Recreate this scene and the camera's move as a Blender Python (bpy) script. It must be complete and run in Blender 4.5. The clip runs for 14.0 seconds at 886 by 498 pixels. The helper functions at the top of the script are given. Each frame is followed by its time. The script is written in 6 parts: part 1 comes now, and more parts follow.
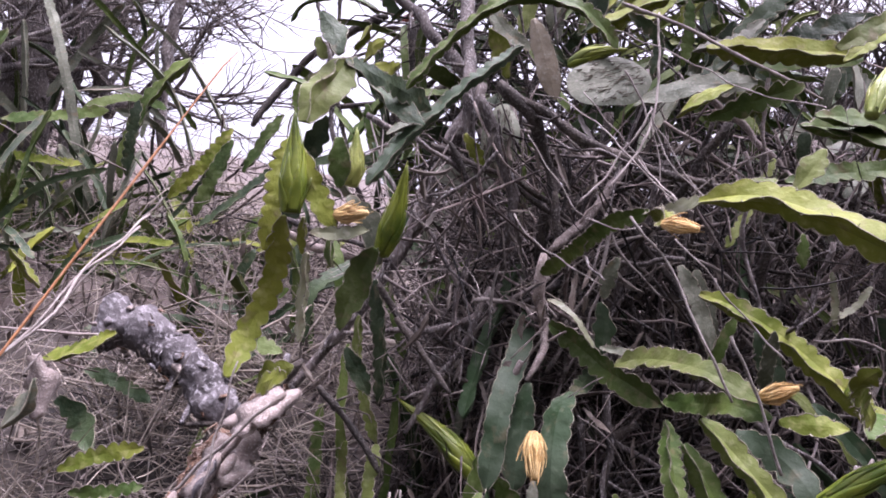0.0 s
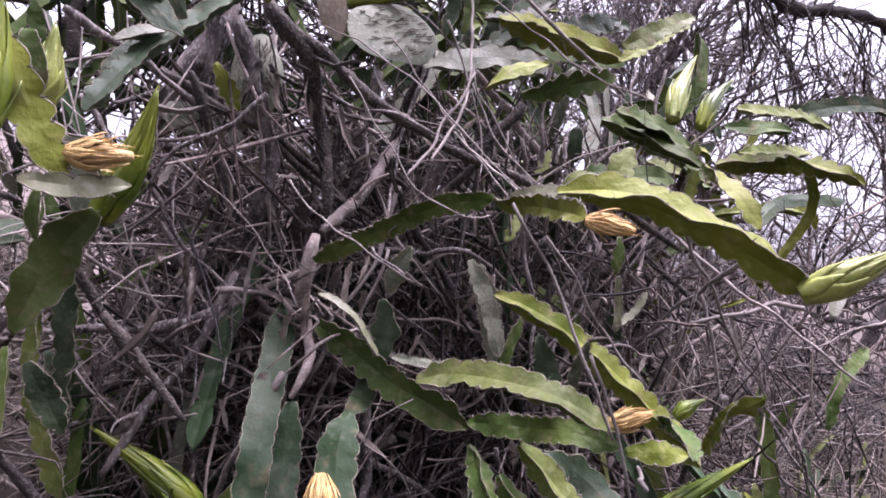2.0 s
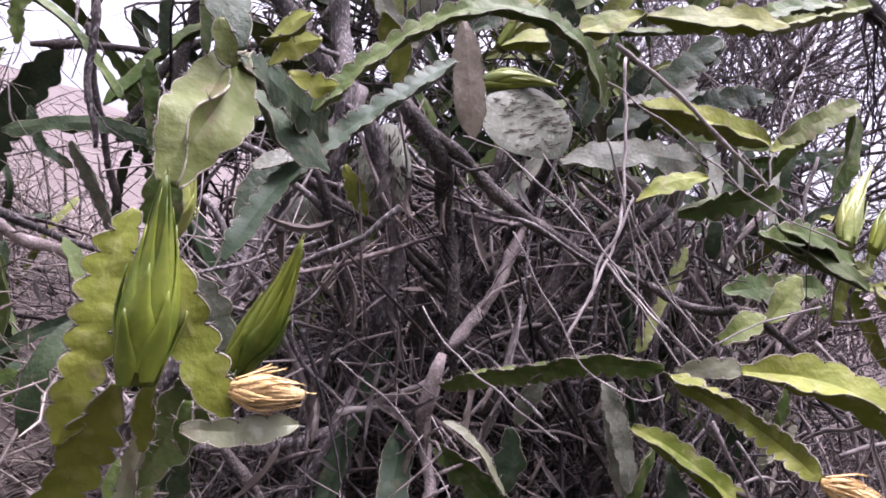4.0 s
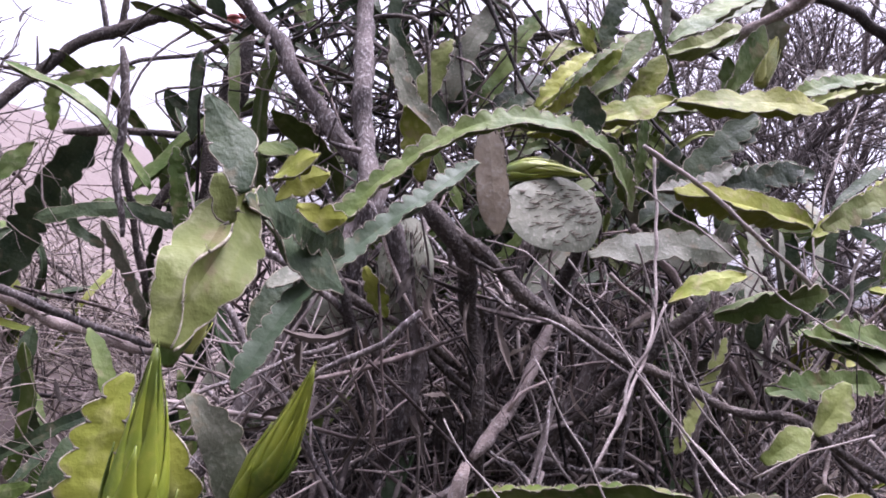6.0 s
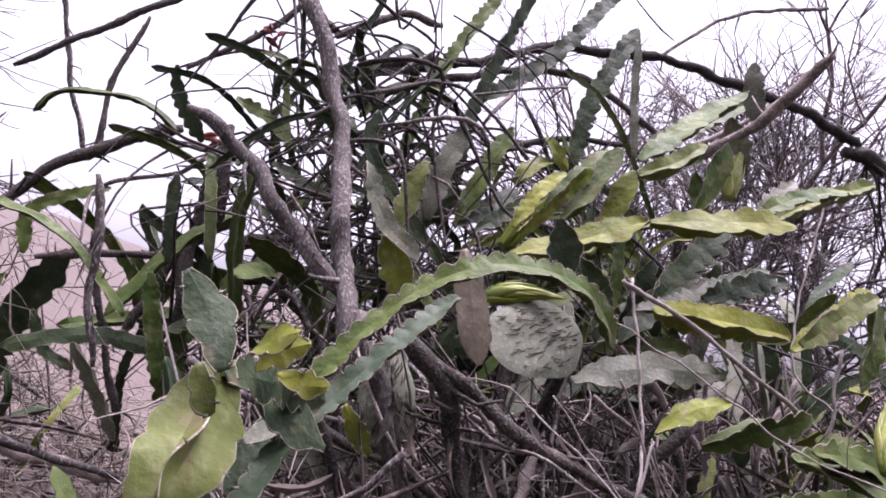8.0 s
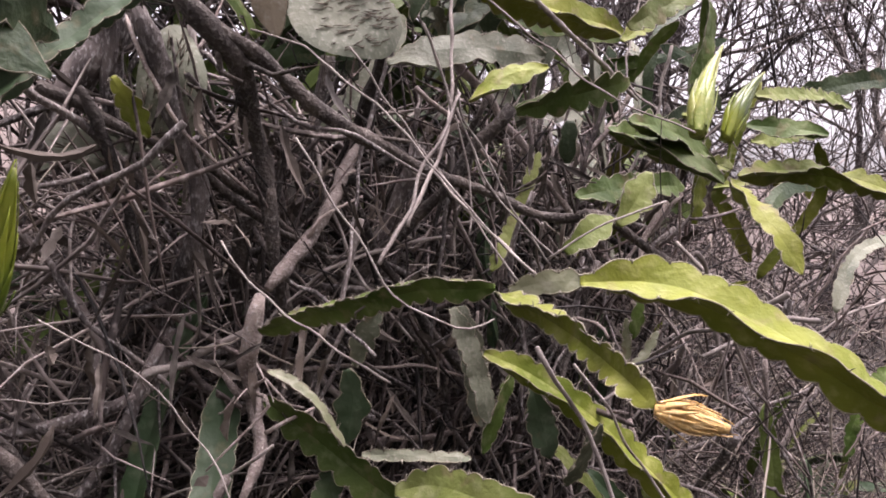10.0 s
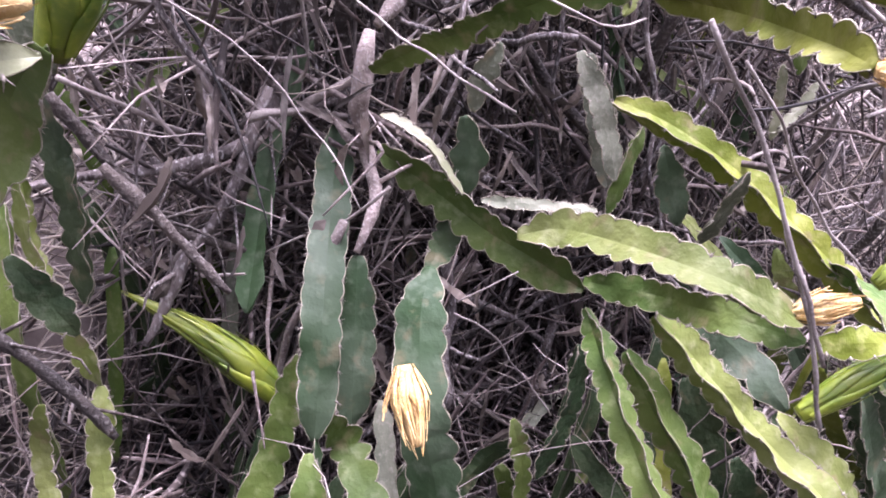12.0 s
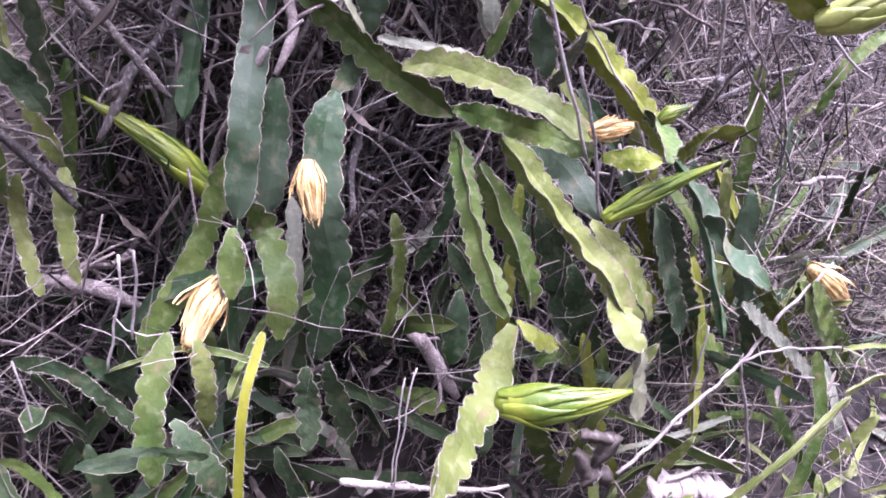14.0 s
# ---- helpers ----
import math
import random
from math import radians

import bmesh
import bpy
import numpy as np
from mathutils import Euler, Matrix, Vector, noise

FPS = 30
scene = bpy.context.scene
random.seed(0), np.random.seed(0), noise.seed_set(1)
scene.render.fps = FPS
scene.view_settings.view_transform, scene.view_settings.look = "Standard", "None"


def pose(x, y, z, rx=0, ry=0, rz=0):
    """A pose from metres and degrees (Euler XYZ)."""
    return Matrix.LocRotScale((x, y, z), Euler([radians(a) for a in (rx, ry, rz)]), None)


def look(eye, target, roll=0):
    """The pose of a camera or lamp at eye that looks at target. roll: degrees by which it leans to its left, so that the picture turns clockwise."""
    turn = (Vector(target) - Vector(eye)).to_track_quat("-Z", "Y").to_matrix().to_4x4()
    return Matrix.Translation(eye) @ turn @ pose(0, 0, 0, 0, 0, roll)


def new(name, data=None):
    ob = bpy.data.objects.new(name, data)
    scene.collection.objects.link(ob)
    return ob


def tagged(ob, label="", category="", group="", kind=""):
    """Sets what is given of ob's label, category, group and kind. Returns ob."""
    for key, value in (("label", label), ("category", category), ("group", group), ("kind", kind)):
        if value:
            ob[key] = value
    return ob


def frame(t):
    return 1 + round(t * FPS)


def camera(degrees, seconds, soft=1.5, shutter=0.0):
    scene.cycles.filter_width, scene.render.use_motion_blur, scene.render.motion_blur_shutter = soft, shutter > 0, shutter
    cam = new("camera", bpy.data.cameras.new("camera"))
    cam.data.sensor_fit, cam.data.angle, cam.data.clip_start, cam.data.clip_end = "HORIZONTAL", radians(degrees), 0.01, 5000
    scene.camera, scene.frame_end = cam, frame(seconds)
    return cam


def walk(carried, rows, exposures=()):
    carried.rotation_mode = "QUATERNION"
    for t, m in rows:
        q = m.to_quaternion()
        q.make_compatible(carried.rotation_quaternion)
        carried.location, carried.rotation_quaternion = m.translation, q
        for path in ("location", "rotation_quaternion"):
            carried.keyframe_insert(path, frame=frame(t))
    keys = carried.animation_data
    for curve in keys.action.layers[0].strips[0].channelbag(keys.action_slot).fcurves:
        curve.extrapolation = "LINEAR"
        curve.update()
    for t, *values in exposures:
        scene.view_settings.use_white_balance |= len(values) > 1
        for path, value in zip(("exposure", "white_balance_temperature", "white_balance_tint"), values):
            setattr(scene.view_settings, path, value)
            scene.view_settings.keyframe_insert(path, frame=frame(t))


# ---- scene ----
cam = camera(64.2, 14.0, soft=1.8)
PATH = [
    (0, (0.034, 0.039, 1.097), (0.058, 2.038, 1.167), 2.5),
    (0.5, (-0.028, 0.169, 1.094), (0.2, 2.155, 1.018), 2.3),
    (1, (0.004, 0.198, 1.129), (0.462, 2.145, 1.082), 7.0),
    (1.5, (-0.013, 0.245, 1.117), (0.647, 2.133, 1.136), 9.1),
    (2, (-0.117, 0.365, 1.108), (0.884, 2.095, 1.17), 5.8),
    (2.5, (-0.165, 0.406, 1.181), (1.053, 1.992, 1.147), 6.7),
    (3, (-0.194, 0.425, 1.235), (0.956, 2.061, 1.28), 6.8),
    (3.2, (-0.209, 0.447, 1.248), (0.839, 2.15, 1.295), 7.0),
    (5.3, (-0.167, 0.521, 1.327), (0.635, 2.353, 1.277), 10.1),
    (5.5, (-0.168, 0.523, 1.331), (0.631, 2.356, 1.3), 10.4),
    (6, (-0.176, 0.528, 1.374), (0.581, 2.377, 1.458), 8.7),
    (6.5, (-0.192, 0.537, 1.421), (0.531, 2.386, 1.661), 8.8),
    (7, (-0.212, 0.541, 1.451), (0.47, 2.389, 1.796), 9.4),
    (7.2, (-0.215, 0.534, 1.458), (0.456, 2.378, 1.844), 9.4),
    (9.3, (-0.094, 0.535, 1.35), (1.002, 2.208, 1.35), 3.7),
    (9.5, (-0.079, 0.545, 1.331), (1.042, 2.201, 1.273), 4.0),
    (10, (-0.05, 0.569, 1.284), (1.08, 2.21, 1.109), 4.6),
    (10.5, (-0.023, 0.597, 1.238), (1.061, 2.255, 0.962), 3.2),
    (11, (-0.022, 0.611, 1.215), (1.022, 2.247, 0.731), 2.2),
    (11.5, (-0.029, 0.624, 1.201), (0.854, 2.325, 0.629), 1.7),
    (12, (-0.039, 0.618, 1.187), (0.824, 2.286, 0.5), 3.4),
    (12.5, (-0.093, 0.54, 1.2), (0.824, 2.185, 0.527), 5.9),
    (13, (-0.098, 0.478, 1.208), (0.94, 2.02, 0.472), 7.7),
    (13.5, (-0.079, 0.439, 1.197), (0.987, 1.934, 0.405), 9.2),
    (14, (-0.088, 0.389, 1.213), (0.881, 1.835, 0.228), 9.6),
]
EXPOSURES = [
    (0, 1.56, 5900, 35), (1.5, 1.72, 5900, 36), (3.2, 1.67, 5900, 37), (5.5, 1.72, 5800, 36), (7.2, 1.37, 5800, 40), (9.3, 1.32, 6500, 32), (10.3, 1.74, 6500, 29),
    (11.5, 2.44, 5900, 36), (12.6, 2.70, 5750, 41), (14, 2.49, 5500, 44),
]
walk(cam, [(t, look(eye, target, roll)) for t, eye, target, roll in PATH], EXPOSURES)

# ---- world and light: bright overcast sky with a wide, soft sun ----
world = bpy.data.worlds.new("overcast")
scene.world = world
world.use_nodes = True
wn = world.node_tree.nodes
wl = world.node_tree.links
sky = wn.new("ShaderNodeTexSky")
sky.sky_type, sky.sun_disc = "NISHITA", False
sky.sun_elevation, sky.sun_rotation = radians(80), radians(83)
sky.air_density, sky.dust_density, sky.ozone_density = 1.0, 6.0, 1.0
pale = wn.new("ShaderNodeHueSaturation")
pale.inputs["Saturation"].default_value = 0.12
wl.new(sky.outputs["Color"], pale.inputs["Color"])
wl.new(pale.outputs["Color"], wn["Background"].inputs["Color"])
wn["Background"].inputs["Strength"].default_value = 0.145

sun = new("sun", bpy.data.lights.new("sun", "SUN"))
sun.data.energy, sun.data.angle, sun.data.color = 2.6, radians(40), (1.0, 0.97, 0.93)
SUN_FROM = Vector((0.16, 0.02, 1.0))
sun.matrix_world = look(SUN_FROM * 10, (0, 0, 0))

# ---- materials ----
def mat(name, dark, light, fleck, scale=12.0, rough=0.6, bump=0.3, amount=0.35, island=False, spec=0.4, vary=0.25, stretch=(1, 1, 1), sub=0.0, scars=0.0):
    """Two tones mixed by a broad noise, flecks of a third by a fine one, small relief."""
    m = bpy.data.materials.new(name)
    m.use_nodes = True
    n, l = m.node_tree.nodes, m.node_tree.links
    bsdf = n["Principled BSDF"]
    co, mp = n.new("ShaderNodeTexCoord"), n.new("ShaderNodeMapping")
    mp.inputs["Scale"].default_value = stretch
    l.new(co.outputs["Object"], mp.inputs["Vector"])
    broad, fine = n.new("ShaderNodeTexNoise"), n.new("ShaderNodeTexNoise")
    for tex, s, d in ((broad, scale, 3), (fine, scale * 9, 5)):
        tex.inputs["Scale"].default_value, tex.inputs["Detail"].default_value = s, d
        l.new(mp.outputs["Vector"], tex.inputs["Vector"])
    r1 = n.new("ShaderNodeMapRange")
    r1.inputs["From Min"].default_value, r1.inputs["From Max"].default_value = 0.38, 0.62
    l.new(broad.outputs["Fac"], r1.inputs["Value"])
    mix1, mix2 = n.new("ShaderNodeMixRGB"), n.new("ShaderNodeMixRGB")
    mix1.inputs[1].default_value, mix1.inputs[2].default_value = (*dark, 1), (*light, 1)
    l.new(r1.outputs["Result"], mix1.inputs[0])
    r2 = n.new("ShaderNodeMapRange")
    r2.inputs["From Min"].default_value, r2.inputs["From Max"].default_value = 0.52, 0.75
    r2.inputs["To Max"].default_value = amount * 2
    l.new(fine.outputs["Fac"], r2.inputs["Value"])
    l.new(r2.outputs["Result"], mix2.inputs[0])
    l.new(mix1.outputs["Color"], mix2.inputs[1])
    mix2.inputs[2].default_value = (*fleck, 1)
    tone = mix2
    if scars:
        spot, r4, mix3 = n.new("ShaderNodeTexNoise"), n.new("ShaderNodeMapRange"), n.new("ShaderNodeMixRGB")
        spot.inputs["Scale"].default_value, spot.inputs["Detail"].default_value = 34, 4
        l.new(mp.outputs["Vector"], spot.inputs["Vector"])
        r4.inputs["From Min"].default_value, r4.inputs["From Max"].default_value = 0.60, 0.70
        r4.inputs["To Max"].default_value = scars
        l.new(spot.outputs["Fac"], r4.inputs["Value"])
        l.new(r4.outputs["Result"], mix3.inputs[0])
        l.new(mix2.outputs["Color"], mix3.inputs[1])
        mix3.inputs[2].default_value = (0.15, 0.115, 0.065, 1)
        tone = mix3
    hsv = n.new("ShaderNodeHueSaturation")
    rnd = n.new("ShaderNodeNewGeometry" if island else "ShaderNodeObjectInfo")
    r3 = n.new("ShaderNodeMapRange")
    r3.inputs["To Min"].default_value, r3.inputs["To Max"].default_value = 1 - vary, 1 + vary
    l.new(rnd.outputs["Random Per Island" if island else "Random"], r3.inputs["Value"])
    l.new(r3.outputs["Result"], hsv.inputs["Value"])
    l.new(tone.outputs["Color"], hsv.inputs["Color"])
    l.new(hsv.outputs["Color"], bsdf.inputs["Base Color"])
    bsdf.inputs["Roughness"].default_value = rough
    bsdf.inputs["Specular IOR Level"].default_value = spec
    if sub:
        bsdf.inputs["Subsurface Weight"].default_value = sub
        bsdf.inputs["Subsurface Radius"].default_value = (0.006, 0.008, 0.002)
        bsdf.inputs["Subsurface Scale"].default_value = 1.0
    if bump:
        b = n.new("ShaderNodeBump")
        b.inputs["Strength"].default_value, b.inputs["Distance"].default_value = bump, 0.004
        l.new(fine.outputs["Fac"], b.inputs["Height"])
        l.new(b.outputs["Normal"], bsdf.inputs["Normal"])
    return m


M = {
    "green": mat("cactus_green", (0.032, 0.060, 0.009), (0.074, 0.104, 0.021), (0.15, 0.170, 0.080), 8, 0.60, 0.6, 0.28, spec=0.20, scars=0.5),
    # yellower, paler copy of the green stem: sky light from above is in the colour
    "young_lit": mat("cactus_yellow_green_lit", (0.080, 0.106, 0.009), (0.158, 0.172, 0.024), (0.27, 0.265, 0.10), 8, 0.60, 0.6, 0.28, spec=0.18, scars=0.55),
    "blue": mat("cactus_blue_green", (0.016, 0.040, 0.011), (0.044, 0.068, 0.036), (0.11, 0.135, 0.09), 6, 0.58, 0.6, 0.28, spec=0.22, scars=0.4),
    "grey": mat("cactus_grey_green", (0.07, 0.082, 0.05), (0.135, 0.142, 0.097), (0.22, 0.215, 0.17), 20, 0.65, 0.3, 0.4, scars=0.75),
    "light": mat("cactus_light_green", (0.070, 0.094, 0.017), (0.126, 0.146, 0.040), (0.21, 0.22, 0.11), 8, 0.60, 0.6, 0.3, spec=0.18, scars=0.6),
    "yellow": mat("cactus_old_yellow", (0.055, 0.066, 0.003), (0.098, 0.102, 0.006), (0.14, 0.135, 0.02), 9, 0.65, 0.3, 0.15, spec=0.15),
    "pale": mat("cactus_pale_dusty", (0.115, 0.125, 0.065), (0.19, 0.195, 0.115), (0.28, 0.275, 0.20), 9, 0.5, 0.35, 0.42, scars=0.75),
    "tan": mat("cactus_dead_tan", (0.34, 0.29, 0.21), (0.50, 0.44, 0.34), (0.58, 0.54, 0.46), 12, 0.75, 0.5, 0.4, scars=0.6),
    # darker copy of the green stem, with the tangle's shade in its colour
    "dark": mat("cactus_dark_green_shaded", (0.014, 0.030, 0.010), (0.034, 0.054, 0.020), (0.07, 0.082, 0.048), 14, 0.58, 0.5, 0.25, spec=0.25, scars=0.4),
    "edge": mat("corky_margin", (0.13, 0.115, 0.075), (0.25, 0.23, 0.165), (0.42, 0.40, 0.33), 60, 0.8, 0.4, 0.4),
    "spine": mat("areole_spines", (0.11, 0.095, 0.075), (0.20, 0.18, 0.145), (0.32, 0.29, 0.25), 90, 0.8, 0.2),
    "bud": mat("bud_green", (0.060, 0.100, 0.008), (0.165, 0.200, 0.016), (0.25, 0.255, 0.04), 16, 0.40, 0.12, 0.2, vary=0.3),
    "bud_pale": mat("bud_pale", (0.15, 0.19, 0.03), (0.28, 0.30, 0.075), (0.40, 0.39, 0.16), 22, 0.42, 0.15, 0.3),
    "wilt": mat("wilted_petal", (0.42, 0.25, 0.075), (0.58, 0.41, 0.17), (0.68, 0.56, 0.34), 40, 0.7, 0.4, 0.3, vary=0.22),
    "pad": mat("pad_grey_green", (0.075, 0.084, 0.055), (0.125, 0.132, 0.092), (0.20, 0.20, 0.16), 18, 0.7, 0.3, 0.4),
    "scar": mat("pad_scar", (0.06, 0.05, 0.035), (0.10, 0.085, 0.06), (0.15, 0.13, 0.10), 60, 0.9, 0.3),
    "bark": mat("grey_bark", (0.038, 0.031, 0.029), (0.140, 0.119, 0.108), (0.46, 0.44, 0.42), 26, 0.9, 0.9, 0.36, stretch=(1, 1, 0.5), vary=0.4),
    "bark_dark": mat("dark_bark", (0.020, 0.016, 0.0135), (0.058, 0.047, 0.039), (0.22, 0.205, 0.185), 24, 0.9, 0.9, 0.28, vary=0.45),
    "bark_pale": mat("pale_dry_bark", (0.14, 0.112, 0.098), (0.28, 0.232, 0.205), (0.46, 0.42, 0.39), 30, 0.9, 0.7, 0.4, vary=0.35),
    "twig": mat("twig_tangle", (0.015, 0.0115, 0.0098), (0.086, 0.066, 0.058), (0.34, 0.295, 0.272), 9, 0.9, 0.5, 0.28, island=True, vary=0.9),
    "twig_pale": mat("pale_twig", (0.125, 0.103, 0.092), (0.25, 0.213, 0.192), (0.42, 0.385, 0.36), 9, 0.9, 0.5, 0.35, island=True, vary=0.6),
    "straw": mat("dry_straw", (0.15, 0.125, 0.098), (0.29, 0.25, 0.205), (0.44, 0.41, 0.36), 9, 0.8, 0.3, 0.3, island=True, vary=0.4),
    "vine": mat("dry_vine", (0.14, 0.118, 0.105), (0.26, 0.23, 0.205), (0.38, 0.35, 0.33), 30, 0.85, 0.4, 0.3),
    "litter": mat("leaf_litter", (0.034, 0.027, 0.021), (0.10, 0.080, 0.064), (0.28, 0.25, 0.215), 6, 0.85, 0.4, 0.3, island=True, vary=0.6),
    "log": mat("lichen_log", (0.020, 0.016, 0.016), (0.135, 0.122, 0.124), (0.44, 0.42, 0.43), 12, 0.95, 1.0, 0.42),
    "rot": mat("rotten_wood", (0.07, 0.038, 0.024), (0.20, 0.115, 0.072), (0.42, 0.36, 0.31), 34, 0.92, 1.0, 0.5),
    "red": mat("red_leaf", (0.17, 0.045, 0.035), (0.28, 0.085, 0.065), (0.36, 0.18, 0.14), 30, 0.6, 0.2, 0.3),
    "orange": mat("orange_stalk", (0.29, 0.125, 0.05), (0.40, 0.19, 0.085), (0.46, 0.28, 0.17), 30, 0.6, 0.3, 0.3),
    "leaf": mat("dull_leaf", (0.08, 0.09, 0.03), (0.16, 0.16, 0.06), (0.25, 0.22, 0.12), 12, 0.6, 0.2, 0.3, island=True, vary=0.4),
}

# ---- helpers for meshes ----
FRONT = Vector((-0.3, -0.95, 0.1)).normalized()


def mesh(name, verts, faces, material, smooth=True):
    me = bpy.data.meshes.new(name)
    me.from_pydata([tuple(v) for v in verts], [], faces)
    me.materials.append(material)
    if smooth:
        me.polygons.foreach_set("use_smooth", [True] * len(me.polygons))
    me.update()
    return me


def thing(name, geo, material, at, label="", category="", group="", kind="", smooth=True):
    """A top-level mesh with its origin at the point at; geo is given in the world."""
    at = Vector(at)
    ob = new(name, mesh(name, [Vector(v) - at for v in geo[0]], geo[1], material, smooth))
    ob.location = at
    return tagged(ob, label, category, group, kind)


def part(name, geo, material, parent, label="", smooth=True):
    """One mesh under a thing or part; geo is given in the world."""
    root = parent.parent or parent
    at = Vector(root.location)
    ob = new(name, mesh(name, [Vector(v) - at for v in geo[0]], geo[1], material, smooth))
    ob.parent = parent
    return tagged(ob, label)


def spline(pts, step):
    """Points along a smooth curve through pts, about step apart."""
    pts = [Vector(p) for p in pts]
    if len(pts) == 2:
        pts = [pts[0], pts[0].lerp(pts[1], 0.5), pts[1]]
    ext = [pts[0] * 2 - pts[1], *pts, pts[-1] * 2 - pts[-2]]
    out = []
    for a, b, c, d in zip(ext, ext[1:], ext[2:], ext[3:]):
        n = max(1, int((c - b).length / step))
        for i in range(n):
            t = i / n
            out.append(0.5 * (2 * b + (c - a) * t + (2 * a - 5 * b + 4 * c - d) * t * t + (3 * b - a - 3 * c + d) * t ** 3))
    return out + [pts[-1]]


def tangents(line):
    return [(line[min(i + 1, len(line) - 1)] - line[max(i - 1, 0)]).normalized() for i in range(len(line))]


def tube(line, radii, sides=6, verts=None, faces=None, cap=True):
    """A tube along a line; adds to verts and faces where given."""
    verts = [] if verts is None else verts
    faces = [] if faces is None else faces
    tan = tangents(line)
    up = Vector((0.3, 0.2, 1)) if abs(tan[0].z) < 0.9 else Vector((1, 0.2, 0))
    side = tan[0].cross(up).normalized()
    o = len(verts)
    for i, (p, t) in enumerate(zip(line, tan)):
        side = (side - t * side.dot(t)).normalized()
        other = t.cross(side)
        for k in range(sides):
            a = 2 * math.pi * k / sides
            verts.append(p + (side * math.cos(a) + other * math.sin(a)) * radii[i])
        if i:
            for k in range(sides):
                b, c = o + (i - 1) * sides, (k + 1) % sides
                faces.append((b + k, b + c, b + sides + c, b + sides + k))
    if cap:
        faces.append(tuple(o + k for k in range(sides))[::-1])
        e = o + (len(line) - 1) * sides
        faces.append(tuple(e + k for k in range(sides)))
    return verts, faces


def strip(line, widths, normal, thick, verts=None, faces=None, cup=0.0):
    """A thin leaf-like solid along a line: widths across it, cupped about its middle."""
    verts = [] if verts is None else verts
    faces = [] if faces is None else faces
    o = len(verts)
    for p, t, w in zip(line, tangents(line), widths):
        s = t.cross(normal).normalized()
        n = s.cross(t).normalized()
        verts += [p - s * w - n * cup * w, p + n * thick, p + s * w - n * cup * w, p - n * thick]
    for i in range(len(line) - 1):
        a = o + 4 * i
        for k in range(4):
            faces.append((a + k, a + (k + 1) % 4, a + 4 + (k + 1) % 4, a + 4 + k))
    faces += [(o, o + 3, o + 2, o + 1), tuple(o + 4 * (len(line) - 1) + k for k in range(4))]
    return verts, faces


def crease(me, ring, lanes):
    """Keep the lengthwise edges in those lanes of a lofted mesh sharp."""
    ends = np.empty(len(me.edges) * 2, dtype=np.int32)
    me.edges.foreach_get("vertices", ends)
    lane = ends.reshape(-1, 2) % ring
    sharp = np.isin(lane[:, 0] % 5, lanes) & (lane[:, 0] == lane[:, 1])
    me.attributes.new("sharp_edge", "BOOLEAN", "EDGE").data.foreach_set("value", sharp)


# ---- kinds of things ----
PLANT = [None]


def plant(name, at, label, category="cactus", group="climbing cacti"):
    """An empty at the foot of a plant; the parts built next hang from it."""
    ob = new(name)
    ob.location = at
    PLANT[0] = tagged(ob, label, category, group)
    return ob


def stuff(ob):
    return tagged(ob, kind="stuff")


STEM_LABEL = {
    "green": "mid-green three-winged climbing cactus stem with scalloped corky edges",
    "young_lit": "yellow-green three-winged cactus stem, scalloped edges, top light put into its colour",
    "blue": "blue-green flat hanging cactus stem with wavy pale edges",
    "grey": "weathered grey-green cactus stem with rough corky edges",
    "light": "light green matte cactus stem with tan corky margins",
    "yellow": "narrow smooth yellow cactus stem",
    "tan": "dead tan cactus stem, dried and split at its tip",
    "pale": "pale dusty yellowish cactus stem with frayed corky edges",
    "dark": "dark green three-winged cactus stem, tangle shade put into its colour",
}


